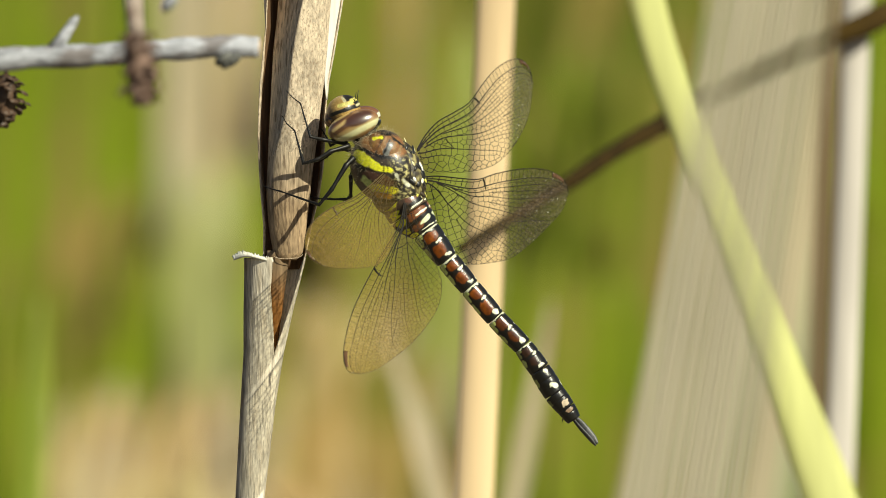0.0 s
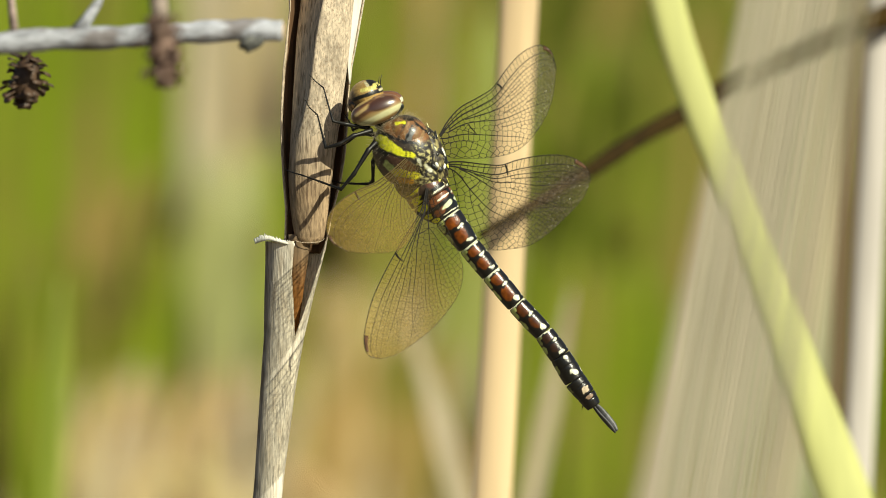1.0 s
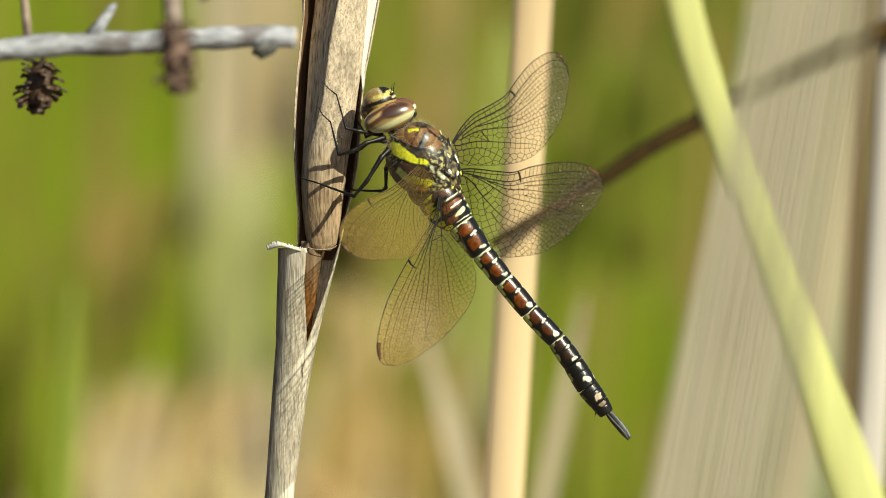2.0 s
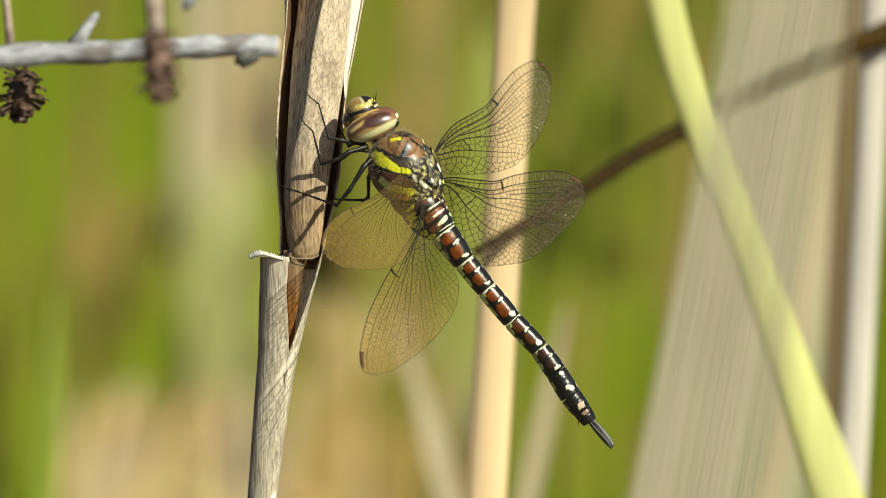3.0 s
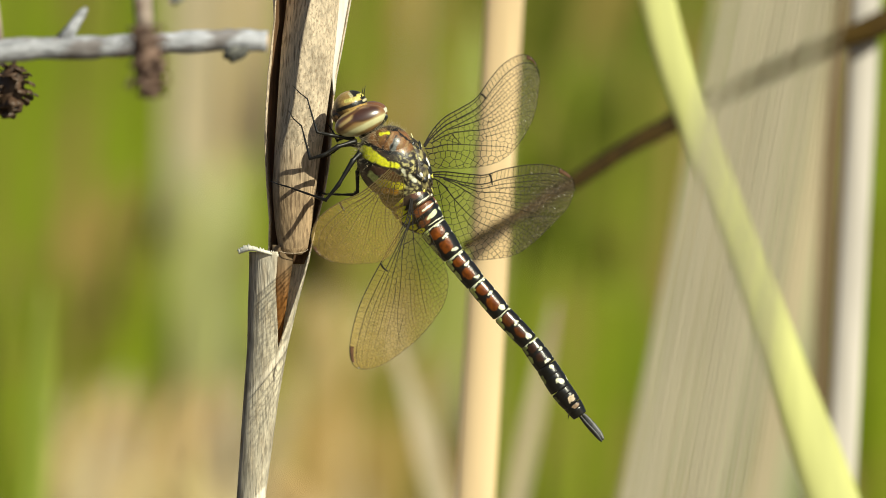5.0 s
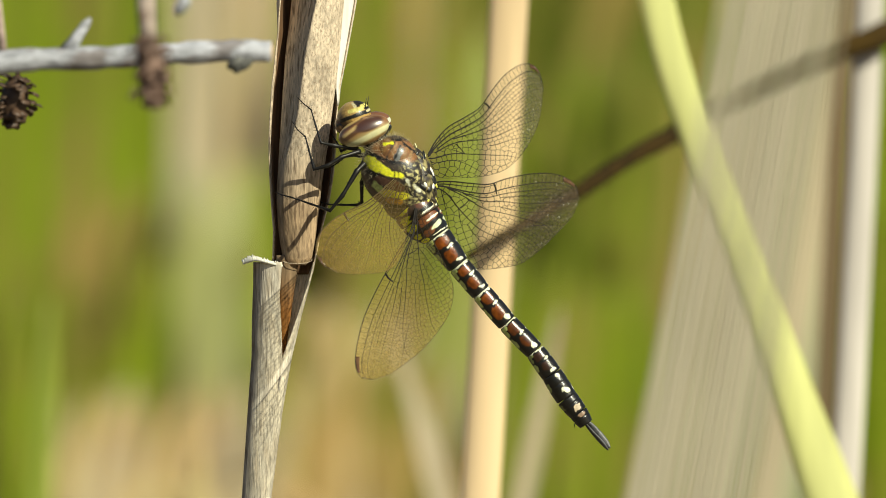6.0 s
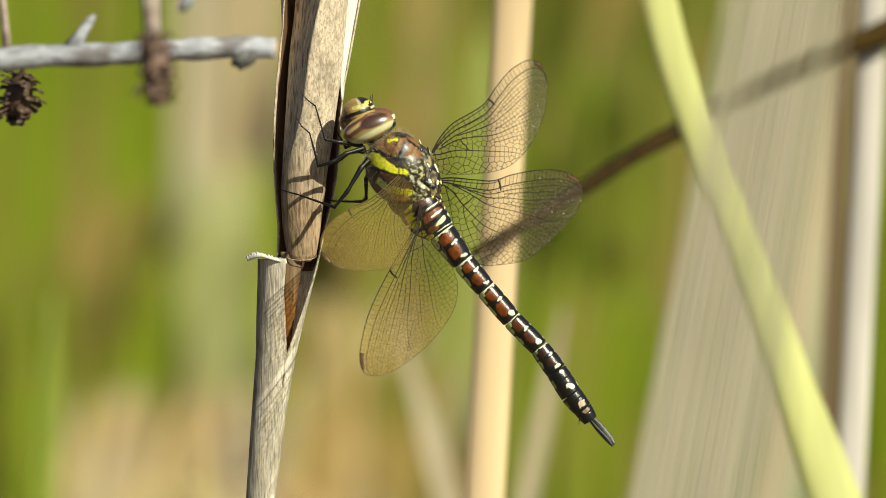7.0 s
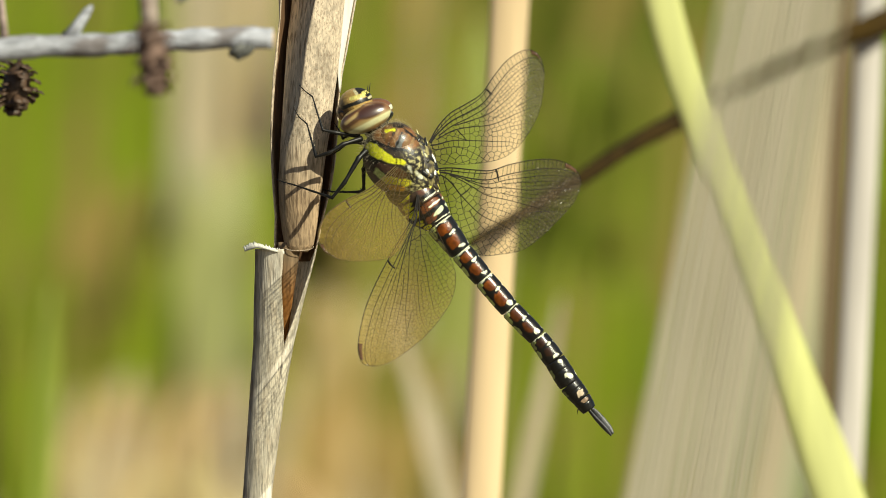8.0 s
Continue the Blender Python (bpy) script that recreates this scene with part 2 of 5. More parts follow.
def ribbon(line, widths, across, fold=0.25, thick=0.0004, wave=0.0, seed=0):
    """A long leaf with a folded middle and real thickness."""
    rng = random.Random(seed)
    phase = rng.uniform(0, 6)
    across = Vector(across).normalized()
    rows = []
    line = [Vector(p) for p in line]
    for i, p in enumerate(line):
        way = (line[min(i + 1, len(line) - 1)] - line[max(i - 1, 0)]).normalized()
        turn = wave * math.sin(phase + i * 0.5)
        a = (across - way * across.dot(way)).normalized()
        nrm = a.cross(way).normalized()
        a = (a * math.cos(turn) + nrm * math.sin(turn))
        nrm = a.cross(way).normalized()
        h = widths[i] / 2
        top = [p + a * (h * x) + nrm * (fold * h * (abs(x) - 0.5)) for x in (-1, -0.5, 0, 0.5, 1)]
        low = [q - nrm * thick for q in reversed(top)]
        rows.append(top + low)
    verts, faces = grid(rows, True)
    n = len(verts)
    faces += [tuple(range(9, -1, -1)), tuple(range(n - 10, n))]
    return verts, faces


def lerp_table(table, x):
    """Straight interpolation in a small table of (x, value)."""
    return float(np.interp(x, [r[0] for r in table], [r[1] for r in table]))


def plan_of(p):
    """Plan units u, v of a place."""
    k = UNIT * (FAR + p[1]) / FAR
    return 784 + p[0] / k, 441 - (p[2] - HIGH) / k


def near_line(u, v, a, b):
    """Distance in plan units from (u, v) to the line from a to b."""
    ax, ay, bx, by = *a, *b
    dx, dy = bx - ax, by - ay
    t = max(0, min(1, ((u - ax) * dx + (v - ay) * dy) / (dx * dx + dy * dy + 1e-9)))
    return math.hypot(u - ax - t * dx, v - ay - t * dy)


def blend(a, b, t):
    t = max(0.0, min(1.0, t))
    return tuple(x + (y - x) * t for x, y in zip(a, b))


# ---- ground and sky's edge ----
def build_ground():
    rows = []
    for i in range(61):
        y = -30 + i
        rows.append([(x, y, 0.03 * noise.noise((x * 0.9, y * 0.9, 3)) - 0.01) for x in [-30 + j for j in range(61)]])
    v, f = grid(rows)
    k = len(v)
    # a wide skirt out to the horizon
    ring_in = [j for j in range(61)] + [61 * i + 60 for i in range(1, 61)] + [60 * 61 + j for j in range(59, -1, -1)] + \
              [61 * i for i in range(59, 0, -1)]
    v = v + [(v[j][0] * 60, v[j][1] * 60, -0.3) for j in ring_in]
    n = len(ring_in)
    f = f + [(ring_in[i], k + i, k + (i + 1) % n, ring_in[(i + 1) % n]) for i in range(n)]
    ob = new("ground", mesh_from("ground", v, f))
    ob.data.materials.append(M_MUD)
    tagged(ob, "dark wet marsh mud with scattered straw litter", "ground", kind="structure")


build_ground()


def reed_mass(name, count, xs, ys, tall, width, material, seed, label, lean=0.12):
    """A stand of blades that nobody could count, as one mesh."""
    rng = random.Random(seed)
    verts, faces = [], []
    for _ in range(count):
        x, y = rng.uniform(*xs), rng.uniform(*ys)
        h, w = rng.uniform(*tall), rng.uniform(*width)
        dx, dy = rng.gauss(0, lean) * h, rng.gauss(0, lean) * h
        turn = rng.uniform(-0.9, 0.9)
        ax = Vector((math.cos(turn), math.sin(turn), 0))
        line = [Vector((x + dx * s * s, y + dy * s * s, h * s - 0.02)) for s in (0, 0.25, 0.5, 0.75, 1.0)]
        rows = []
        nrm = Vector((-math.sin(turn), math.cos(turn), 0))
        for s, p in zip((0, 0.25, 0.5, 0.75, 1.0), line):
            half = w / 2 * (1 - s ** 3 * 0.92)
            rows.append([p - ax * half, p + nrm * half * 0.4, p + ax * half])
        v, f = grid(rows)
        k = len(verts)
        verts += v
        faces += [tuple(i + k for i in q) for q in f]
    ob = new(name, mesh_from(name, verts, faces))
    ob.data.materials.append(material)
    return tagged(ob, label, "reeds", kind="stuff")


reed_mass("green_reeds", 2100, (-3, 3), (3.4, 9.0), (1.4, 2.1), (0.012, 0.024), M_GREEN, 11, "dense stand of sunlit green reed leaves on the marsh")
reed_mass("olive_reeds", 1500, (-3, 3), (3.4, 9.0), (1.4, 2.1), (0.012, 0.024), M_OLIVE, 12, "dense stand of olive green reed leaves on the marsh")
reed_mass("dry_reeds", 800, (-3, 3), (3.4, 9.0), (1.3, 2.0), (0.010, 0.022), M_DRY, 13, "dry straw-coloured reed leaves among green ones")
reed_mass("rusty_reeds", 700, (-3, 3), (3.2, 8.0), (1.0, 1.7), (0.012, 0.024), M_RUST, 14, "rust-brown withered reed leaves among green ones")
reed_mass("far_reeds", 6000, (-25, 25), (9.0, 28.0), (1.6, 2.4), (0.03, 0.06), M_OLIVE, 15, "far stand of olive green reeds to the horizon")
reed_mass("bank_reeds", 2500, (-14, 14), (-16.0, -5.0), (1.2, 2.0), (0.02, 0.05), M_OLIVE, 16, "olive green reeds of the opposite bank")


# ---- placed leaves and stems behind the insect ----
def standing_line(u0, v0, u1, v1, d, top=None, bend=0.0, lean=0.0, reach=0.42):
    """Points from the ground to the tip of a leaf that passes (u0, v0) above and (u1, v1) below at depth d."""
    a, b = at(u0, v0, d), at(u1, v1, d)
    slope = (a - b) / (a.z - b.z)
    z_top = (at(0, top, d).z if top is not None else a.z + reach)
    out = []
    for i in range(25):
        z = z_top * i / 24
        p = b + slope * (z - b.z)
        low = max(0.0, b.z - z)
        p.x += bend * low * low - slope.x * low * 0.5 * min(1, low * 1.2)
        p.y += lean * (z - b.z)
        p.z = z - 0.01 if i == 0 else z
        out.append(p)
    return out


def leaf(name, u0, v0, u1, v1, d, wide, material, label, top=None, seed=1, group="", lean=0.0, turn=0.6):
    line = standing_line(u0, v0, u1, v1, d, top, lean=lean, reach=0.07)
    w = wide * UNIT * (FAR + d) / FAR
    n = len(line)
    tip = line[-1].z
    widths = []
    for p in line:
        if top is not None:
            widths.append(w * min(1.0, 0.06 + (max(0.0, tip - p.z) / 0.03) ** 0.7))
        else:
            widths.append(w * min(1.0, 0.06 + (max(0.0, tip - p.z) / 0.05) ** 0.7))
    if top is not None:
        # more rows near the tip
        extra = [line[-2].lerp(line[-1], s) for s in (0.4, 0.7, 0.88)]
        line = line[:-1] + extra + line[-1:]
        widths = []
        for p in line:
            widths.append(w * min(1.0, 0.06 + (max(0.0, tip - p.z) / 0.025) ** 0.7))
    root = thing(name, line[0], label, "leaf", group)
    part("blade", ribbon(line, widths, (1, turn, 0), 0.22, 0.0005, 0.05, seed), material, root)
    part("midrib", tube([p + Vector((0, 0.0005, 0)) for p in line[:-1]], [x * 0.06 for x in widths[:-1]], 6), material, root)
    part("leaf_base", tube([line[0], line[1], line[2]], [w * 0.7, w * 0.6, w * 0.3], 10), material, root)
    return root


def stem(name, u0, v0, u1, v1, d, wide, material, label, group=""):
    line = standing_line(u0, v0, u1, v1, d)
    r = wide * UNIT * (FAR + d) / FAR / 2
    n = len(line)
    radii = [r * (1.25 - 0.4 * i / (n - 1)) for i in range(n)]
    k = min(range(n), key=lambda i: abs(line[i].z - HIGH))
    radii = [x * r / radii[k] for x in radii]
    root = thing(name, line[0], label, "reed stem", group)
    def pressed(built):
        return [Vector((p[0], d + (p[1] - d) * 0.4 + 0.0, p[2])) for p in built[0]], built[1]
    part("culm", pressed(tube(line, radii, 18)), material, root)
    for z in (0.22, 0.55, 0.86, 1.17):
        i = min(range(n), key=lambda j: abs(line[j].z - z))
        way = (line[i + 1] - line[i]).normalized() if i + 1 < n else Vector((0, 0, 1))
        part("node", pressed(tube([line[i] - way * 0.0016, line[i], line[i] + way * 0.0016], [radii[i] * 1.02, radii[i] * 1.13, radii[i] * 1.02], 18)), material, root)
    return root


GREEN_L = "sunlit green reed leaf standing among dry stems"
DRY_L = "dry tan reed leaf standing among green ones"
OLIVE_L = "olive green reed leaf among dry stems"
RUST_L = "rust-brown withered leaf leaning among green ones"
# name, u and v above, u and v below, depth, width, material, label, tip, group
for n, row in enumerate((
        ("pale_green_leaf", 92, 600, 78, 882, 0.75, 44, M_YOUNG, "pale green young leaf with a blunt tip", 520, ""),
        ("pale_green_leaf", 45, 600, 30, 882, 0.95, 34, M_GREEN, "bright green young leaf with a blunt tip", 520, ""),
        ("dry_leaf", 365, 760, 368, 882, 0.68, 40, M_DRY, DRY_L, 715, "dry leaves"),
        ("dry_leaf", 728, 660, 790, 882, 0.72, 50, M_DRYGREY, DRY_L, 600, "dry leaves"),
        ("dry_leaf", 988, 600, 932, 882, 0.62, 36, M_DRYGREY, "thin grey-tan dry leaf with a pointed tip", 540, "dry leaves"),
        # Added dark strip, standing in for the bleached stem's shaded left side.
        ("rusty_leaf", 1497, 100, 1459, 882, 0.40, 42, M_STEM_SHADE, "narrow dark brown leaf beside a bleached stem", None, ""))):
    leaf(*row[:9], top=row[9], seed=3 + n, group=row[10])


def clump(name, u0, u1, top, d0, d1, kinds, count, seed, label, group, wild=0.2):
    """Leaves standing side by side, leaning a little each its own way; top is the height of the tips, None for tall ones."""
    rng = random.Random(seed)
    count *= 2
    for i in range(count):
        u = u0 + (u1 - u0) * (i + rng.uniform(0.1, 0.9)) / count
        tip = None if top is None else top + rng.uniform(-60, 60)
        lean = rng.uniform(-10, 45) if rng.random() > wild else rng.uniform(-60, 110) * (1 if wild < 0.3 else 2.6)
        leaf(name, u + lean * 0.5, 0 if tip is None else tip + 40, u - lean * 0.5, 882, d0 + (d1 - d0) * (u - u0) / (u1 - u0) + rng.uniform(0, 0.02), rng.uniform(28, 66), kinds[i % len(kinds)], label, top=tip,
             seed=seed * 100 + i, group=group, turn=rng.uniform(0.2, 0.9))


clump("green_leaf", -80, 335, None, 2.75, 3.0, (M_GREEN, M_GREEN, M_OLIVE, M_GREEN), 18, 41, GREEN_L, "green leaves", 0.3)
clump("green_leaf", 320, 640, None, 2.75, 3.1, (M_GREEN, M_OLIVE, M_GREEN), 12, 58, GREEN_L, "green leaves", 0.4)
clump("green_leaf", 620, 930, None, 2.75, 3.0, (M_OLIVE, M_GREEN, M_OLIVE, M_RUST), 15, 42, OLIVE_L, "green leaves", 0.45)
clump("dry_leaf", 920, 1200, None, 2.9, 3.1, (M_OLIVE, M_RUST, M_DEEP, M_OLIVE), 14, 55, DRY_L, "dry leaves", 0.45)
clump("green_leaf", -120, 140, None, 2.3, 2.45, (M_GREEN, M_GREEN, M_OLIVE), 9, 43, GREEN_L, "green leaves")
clump("rusty_leaf", 130, 285, 350, 2.2, 2.4, (M_RUST, M_RUST, M_OLIVE), 9, 44, RUST_L, "rusty leaves", 0.4)
clump("green_leaf", 20, 290, 470, 2.1, 2.2, (M_OLIVE, M_GREEN), 6, 56, OLIVE_L, "green leaves", 0.4)
clump("dry_leaf", 110, 520, 725, 1.75, 1.85, (M_DRY, M_DRYGREY, M_DRY, M_DRY), 16, 45, DRY_L, "dry leaves", 0.3)
clump("fading_leaf", 320, 490, 330, 2.3, 2.45, (M_PALEGREEN, M_GREYGREEN, M_PALEGREEN), 11, 46, "faded straw-green reed leaf among taller stems", "fading leaves")
clump("dry_leaf", 325, 480, None, 2.5, 2.68, (M_DRYGREY, M_DRY, M_GREYGREEN), 7, 47, DRY_L, "dry leaves")
clump("green_leaf", 455, 500, 330, 2.2, 2.4, (M_GREEN,), 2, 48, GREEN_L, "green leaves")
clump("rusty_leaf", 520, 745, 560, 2.2, 2.4, (M_DRYGREY, M_RUST, M_DRY, M_DRY, M_OLIVE), 16, 49, RUST_L, "rusty leaves", 0.4)
clump("dry_leaf", 715, 800, None, 2.5, 2.6, (M_RUST, M_GREYGREEN, M_OLIVE), 3, 50, DRY_L, "dry leaves")
clump("green_leaf", 785, 870, 90, 2.36, 2.45, (M_GREEN, M_PALEGREEN, M_GREEN), 4, 51, GREEN_L, "green leaves")
clump("green_leaf", 920, 1150, 130, 2.5, 2.68, (M_DEEP, M_GREEN, M_DEEP, M_OLIVE), 12, 52, GREEN_L, "green leaves", 0.4)
clump("rusty_leaf", 1130, 1260, 60, 2.4, 2.5, (M_OLIVE, M_RUST, M_DEEP, M_OLIVE), 5, 53, RUST_L, "rusty leaves")
clump("fading_leaf", 1010, 1190, 440, 2.42, 2.5, (M_OLIVE, M_PALEGREEN, M_GREEN, M_OLIVE), 6, 57, OLIVE_L, "fading leaves", 0.3)
clump("dry_leaf", 600, 800, 640, 2.05, 2.15, (M_RUST, M_DRYGREY, M_RUST, M_OLIVE), 9, 59, DRY_L, "dry leaves", 0.3)
clump("green_leaf", 170, 310, None, 2.45, 2.55, (M_GREEN, M_OLIVE, M_GREEN), 6, 60, GREEN_L, "green leaves", 0.2)
clump("dry_leaf", 470, 640, 560, 1.95, 2.05, (M_OLIVE, M_RUST, M_RUST, M_DRY), 9, 61, DRY_L, "dry leaves", 0.3)
clump("green_leaf", 900, 1130, 470, 2.3, 2.38, (M_GREEN, M_OLIVE, M_GREEN), 8, 62, GREEN_L, "green leaves", 0.3)
clump("green_leaf", 1570, 1660, None, 2.9, 3.0, (M_GREEN,), 3, 54, GREEN_L, "green leaves")
for i in range(8):
    s = i / 7
    leaf("weathered_leaf", 1345 + 160 * s + 14 * math.sin(i * 2.3), 0, 1150 + 250 * s + 20 * math.sin(i * 4.1), 882, 0.85 + 0.09 * ((i * 3) % 8), 62 + 9 * ((i * 5) % 4),
         (M_SHEAF, M_DRYGREY, M_GREYGREEN, M_SHEAF, M_GREYGREEN, M_SHEAF, M_DRYGREY, M_GREYGREEN)[i],
         "weathered grey-tan reed leaf in a leaning sheaf", seed=30 + i, group="leaning sheaf")
stem("straw_stem", 908, 0, 857, 882, 0.16, 70, M_STRAW, "thick golden straw reed stem")
stem("bleached_stem", 1548, 0, 1503, 882, 0.25, 52, M_PALE, "bleached grey-white reed stem")


def build_blade():
    pts = [(1090, -900), (1130, -300), (1177, 0), (1235, 200), (1328, 441), (1421, 700), (1486, 882), (1630, 1300), (1850, 2200)]
    line = [at(u, v, 0.17) for u, v in smooth_line(pts, 6)]
    foot = line[-1]
    line += [foot.lerp(Vector((foot.x + 0.16, foot.y + 0.05, 0.0)), s / 8) for s in range(1, 9)]
    w = [lerp_table([(0, 0.1), (4, 0.6), (12, 0.86), (18, 0.86), (24, 0.82), (30, 1.08), (36, 1.30), (60, 1.4)], i) * 74 * UNIT * 1.13 for i in range(len(line))]
    root = thing("arching_leaf", line[-1], "yellow-green arching reed leaf, sunlit", "leaf")
    part("blade", ribbon(line, w, (1, 0.25, 0), 0.2, 0.0005), M_BLADE, root)
    part("midrib", tube([p + Vector((0, 0.0006, 0)) for p in line], [x * 0.05 for x in w], 6), M_BLADE, root)
    return root


BLADE = build_blade()
SHEAF = []
sheaf_rng = random.Random(77)
for i in range(15):
    q = (i + sheaf_rng.uniform(0.15, 0.85)) / 15
    SHEAF.append(leaf("thin_leaf", 1284 + 217 * q, 0, 1128 + 222 * q, 882, -0.36 + sheaf_rng.uniform(-0.03, 0.03), sheaf_rng.uniform(5.5, 8.0) * (1.25 - 0.4 * q),
                      (M_SHEAF, M_GREYGREEN, M_SHEAF)[i % 3], "thin dry tan grass leaf in a loose sheaf", seed=200 + i, group="thin leaves",
                      turn=sheaf_rng.uniform(0.0, 0.5)))


def build_dark_branch():
    pts = [(838, 448), (884, 420), (930, 393), (975, 367), (1022, 339), (1040, 328), (1130, 270), (1200, 232), (1280, 186), (1400, 128), (1500, 82), (1570, 55), (1800, -60), (2200, -240)]
    line = [at(u, v, lerp_table([(838, 0.134), (905, 0.143), (1022, 0.206), (1480, 0.243), (1590, 0.2465), (1700, 0.27), (2200, 0.31)], u)) for u, v in smooth_line(pts, 5)]
    rng = random.Random(9)
    n = len(line)
    radii = [(lerp_table([(0, 7), (25, 15), (n, 25)], i) + rng.uniform(-1.2, 1.2)) * UNIT * 1.17 for i in range(n)]
    foot = line[-1]
    more = [foot + Vector((0.10 * s, 0.05 * s, -foot.z * s)) for s in (0.05, 0.2, 0.5, 1.0)]
    root = thing("dead_branch", more[-1], "dark brown dead branch leaning across the reeds", "branch")
    k = UNIT * 1.17
    for i, side, ln in ((34, 1, 140), (46, -1, 120), (57, 1, 160)):
        p = line[i]
        part("side_twig", tube([p, p + Vector((ln * 0.25 * k, 0.004, side * ln * 0.3 * k)), p + Vector((ln * 0.5 * k, 0.02, side * ln * 0.5 * k))] if i > 55 else
             [p, p + Vector((6 * k, 0.002, side * 14 * k)), p + Vector((10 * k, 0.003, side * 20 * k))], [9 * k, 6 * k, 3 * k], 8), M_BARK_DARK, root)
    part("wood", tube(line + more, radii + [radii[-1] * (1 + s) for s in (0.1, 0.3, 0.6, 1)], 10), M_BARK_DARK, root)
    return root


build_dark_branch()


# ---- alder twig with cones ----
def build_twig():
    d = -0.088
    k = UNIT * (FAR + d) / FAR
    line = [at(u, v, d) for u, v in smooth_line([(-700, 190), (-350, 140), (-60, 112), (60, 100), (180, 97), (300, 90), (420, 84), (487, 86)], 6)]
    rng = random.Random(4)
    n = len(line)
    radii = [(22 - 3 * (i / n) + rng.uniform(-2.0, 2.0)) * k for i in range(n)]
    foot = line[0]
    down = [foot + Vector((-0.25 * s, 0.1 * s, -foot.z * s)) for s in (1.0, 0.6, 0.3, 0.1)]
    root = thing("alder_twig", down[0], "grey lichened dead alder twig with old cones", "twig")
    part("branch", tube(down + line, [radii[0] * 3, radii[0] * 2.2, radii[0] * 1.6, radii[0] * 1.2] + radii, 12), M_BARK, root)
    part("cut_end", tube([at(484, 86, d), at(490, 86, d)], [16 * k, 12 * k], 12), surface("twig_end", (0.55, 0.40, 0.28), 0.8), root, "pale broken end")
    part("side_twig", tube([at(14, 95, d), at(8, 40, d), at(2, -20, d), at(-10, -120, d)], [8 * k, 7 * k, 6 * k, 5 * k], 8), surface("pinkish_bark", (0.36, 0.27, 0.24), 0.85, 0.4, 700, bump=0.5, bump_size=0.0004), root)
    part("spur", tube([at(120, 92, d), at(140, 66, d), at(160, 36, d), at(168, 26, d)], [15 * k, 11 * k, 8 * k, 3 * k], 8), M_BARK, root)
    part("side_twig", tube([at(276, 84, -0.155), at(270, 52, -0.155), at(264, -40, -0.15), at(258, -200, -0.12)], [8 * k, 16 * k, 18 * k, 16 * k], 8),
         surface("brown_bark", (0.34, 0.27, 0.23), 0.85, 0.4, 700, bump=0.5, bump_size=0.0004), root)
    lichen = surface("lichen", (0.16, 0.16, 0.15), 0.9, 0.5, 800)
    for u, v, w in ((424, 106, 15), (440, 108, 15), (432, 114, 12)):
        part("lichen_tuft", blob(at(u, v, d - 0.004), Vector((w * k, 0, 0.0003)), Vector((0, w * k, 0)), Vector((0.0002, 0, w * 0.8 * k)), 12, 8), lichen, root, "grey-green lichen tuft")
    part("bud", blob(at(330, 4, d - 0.05), Vector((13 * k, 0, 0)), Vector((0, 11 * k, 0)), Vector((0.0006, 0, 17 * k)), 10, 8), M_BARK, root)
    part("bud_stalk", tube([at(330, 2, d - 0.05), at(318, -60, d - 0.05), at(262, -120, -0.138)], [5 * k, 6 * k, 7 * k], 6), M_BARK, root)
    return root


def build_cone(u, v, d, wide, tall, seed, turn, bark=M_CONE):
    """An old alder cone: a spindle with rows of open woody scales."""
    rng = random.Random(seed)
    k = UNIT * (FAR + d) / FAR
    c = at(u, v, d)
    root = thing("alder_cone", c, "old dark brown alder cone with open scales, hanging from the twig", "cone", "alder cones")
    tilt = Matrix.Rotation(radians(turn), 3, "Y")
    part("core", blob(c, tilt @ Vector((wide * 0.27 * k, 0, 0)), Vector((0, wide * 0.27 * k, 0)), tilt @ Vector((0, 0, tall * 0.5 * k)), 12, 10), bark, root)
    part("stalk", tube([c + tilt @ Vector((0, 0, tall * 0.4 * k)), c + tilt @ Vector((0, 0, tall * 0.75 * k))], 4 * k, 8), bark, root)
    ax, ay, az = Vector((1, 0, 0)), Vector((0, 1, 0)), Vector((0, 0, 1))
    for i in range(64):
        h = 1 - 2 * (i + 0.5) / 64
        a = i * 2.39996 + rng.uniform(-0.3, 0.3)
        rad = math.sqrt(max(0.08, 1 - h * h)) * wide * 0.5 * k
        out = Vector((math.cos(a), math.sin(a), h * 0.75 - 0.1 + rng.uniform(-0.2, 0.2))).normalized()
        side = (out.cross(az).normalized() + Vector((0, 0, rng.uniform(-0.35, 0.35)))).normalized()
        up = side.cross(out).normalized()
        base = Vector((0, 0, h * tall * 0.40 * k))
        tip = base + out * rad * rng.uniform(0.72, 1.2)
        w = wide * 0.078 * k * rng.uniform(0.7, 1.25)
        rows = []
        for s, ws, th, lift in ((0, 0.3, 0.10, 0), (0.45, 0.5, 0.14, 0.05), (0.75, 1.0, 0.22, 0.0), (0.93, 1.35, 0.34, -0.25), (1.0, 1.0, 0.16, -0.6)):
            p = base.lerp(tip, s) + up * (lift * w)
            rows.append([c + tilt @ (p + side * (x * w * ws) + up * (y * w * th)) for x, y in ((-1, -0.6), (0, -1.2), (1, -0.6), (1, 0.7), (0, 0.9), (-1, 0.7))])
        vv, ff = grid(rows, True)
        ff += [(5, 4, 3, 2, 1, 0), (24, 25, 26, 27, 28, 29)]
        part("scale", (vv, ff), bark, root)
    return root


build_twig()
build_cone(33, 170, -0.050, 92, 88, 1, 8)
build_cone(275, 118, -0.155, 96, 140, 2, -8, surface("weathered_cone", (0.17, 0.105, 0.080), 0.7, 0.4, 900, bump=0.4, bump_size=0.0003))


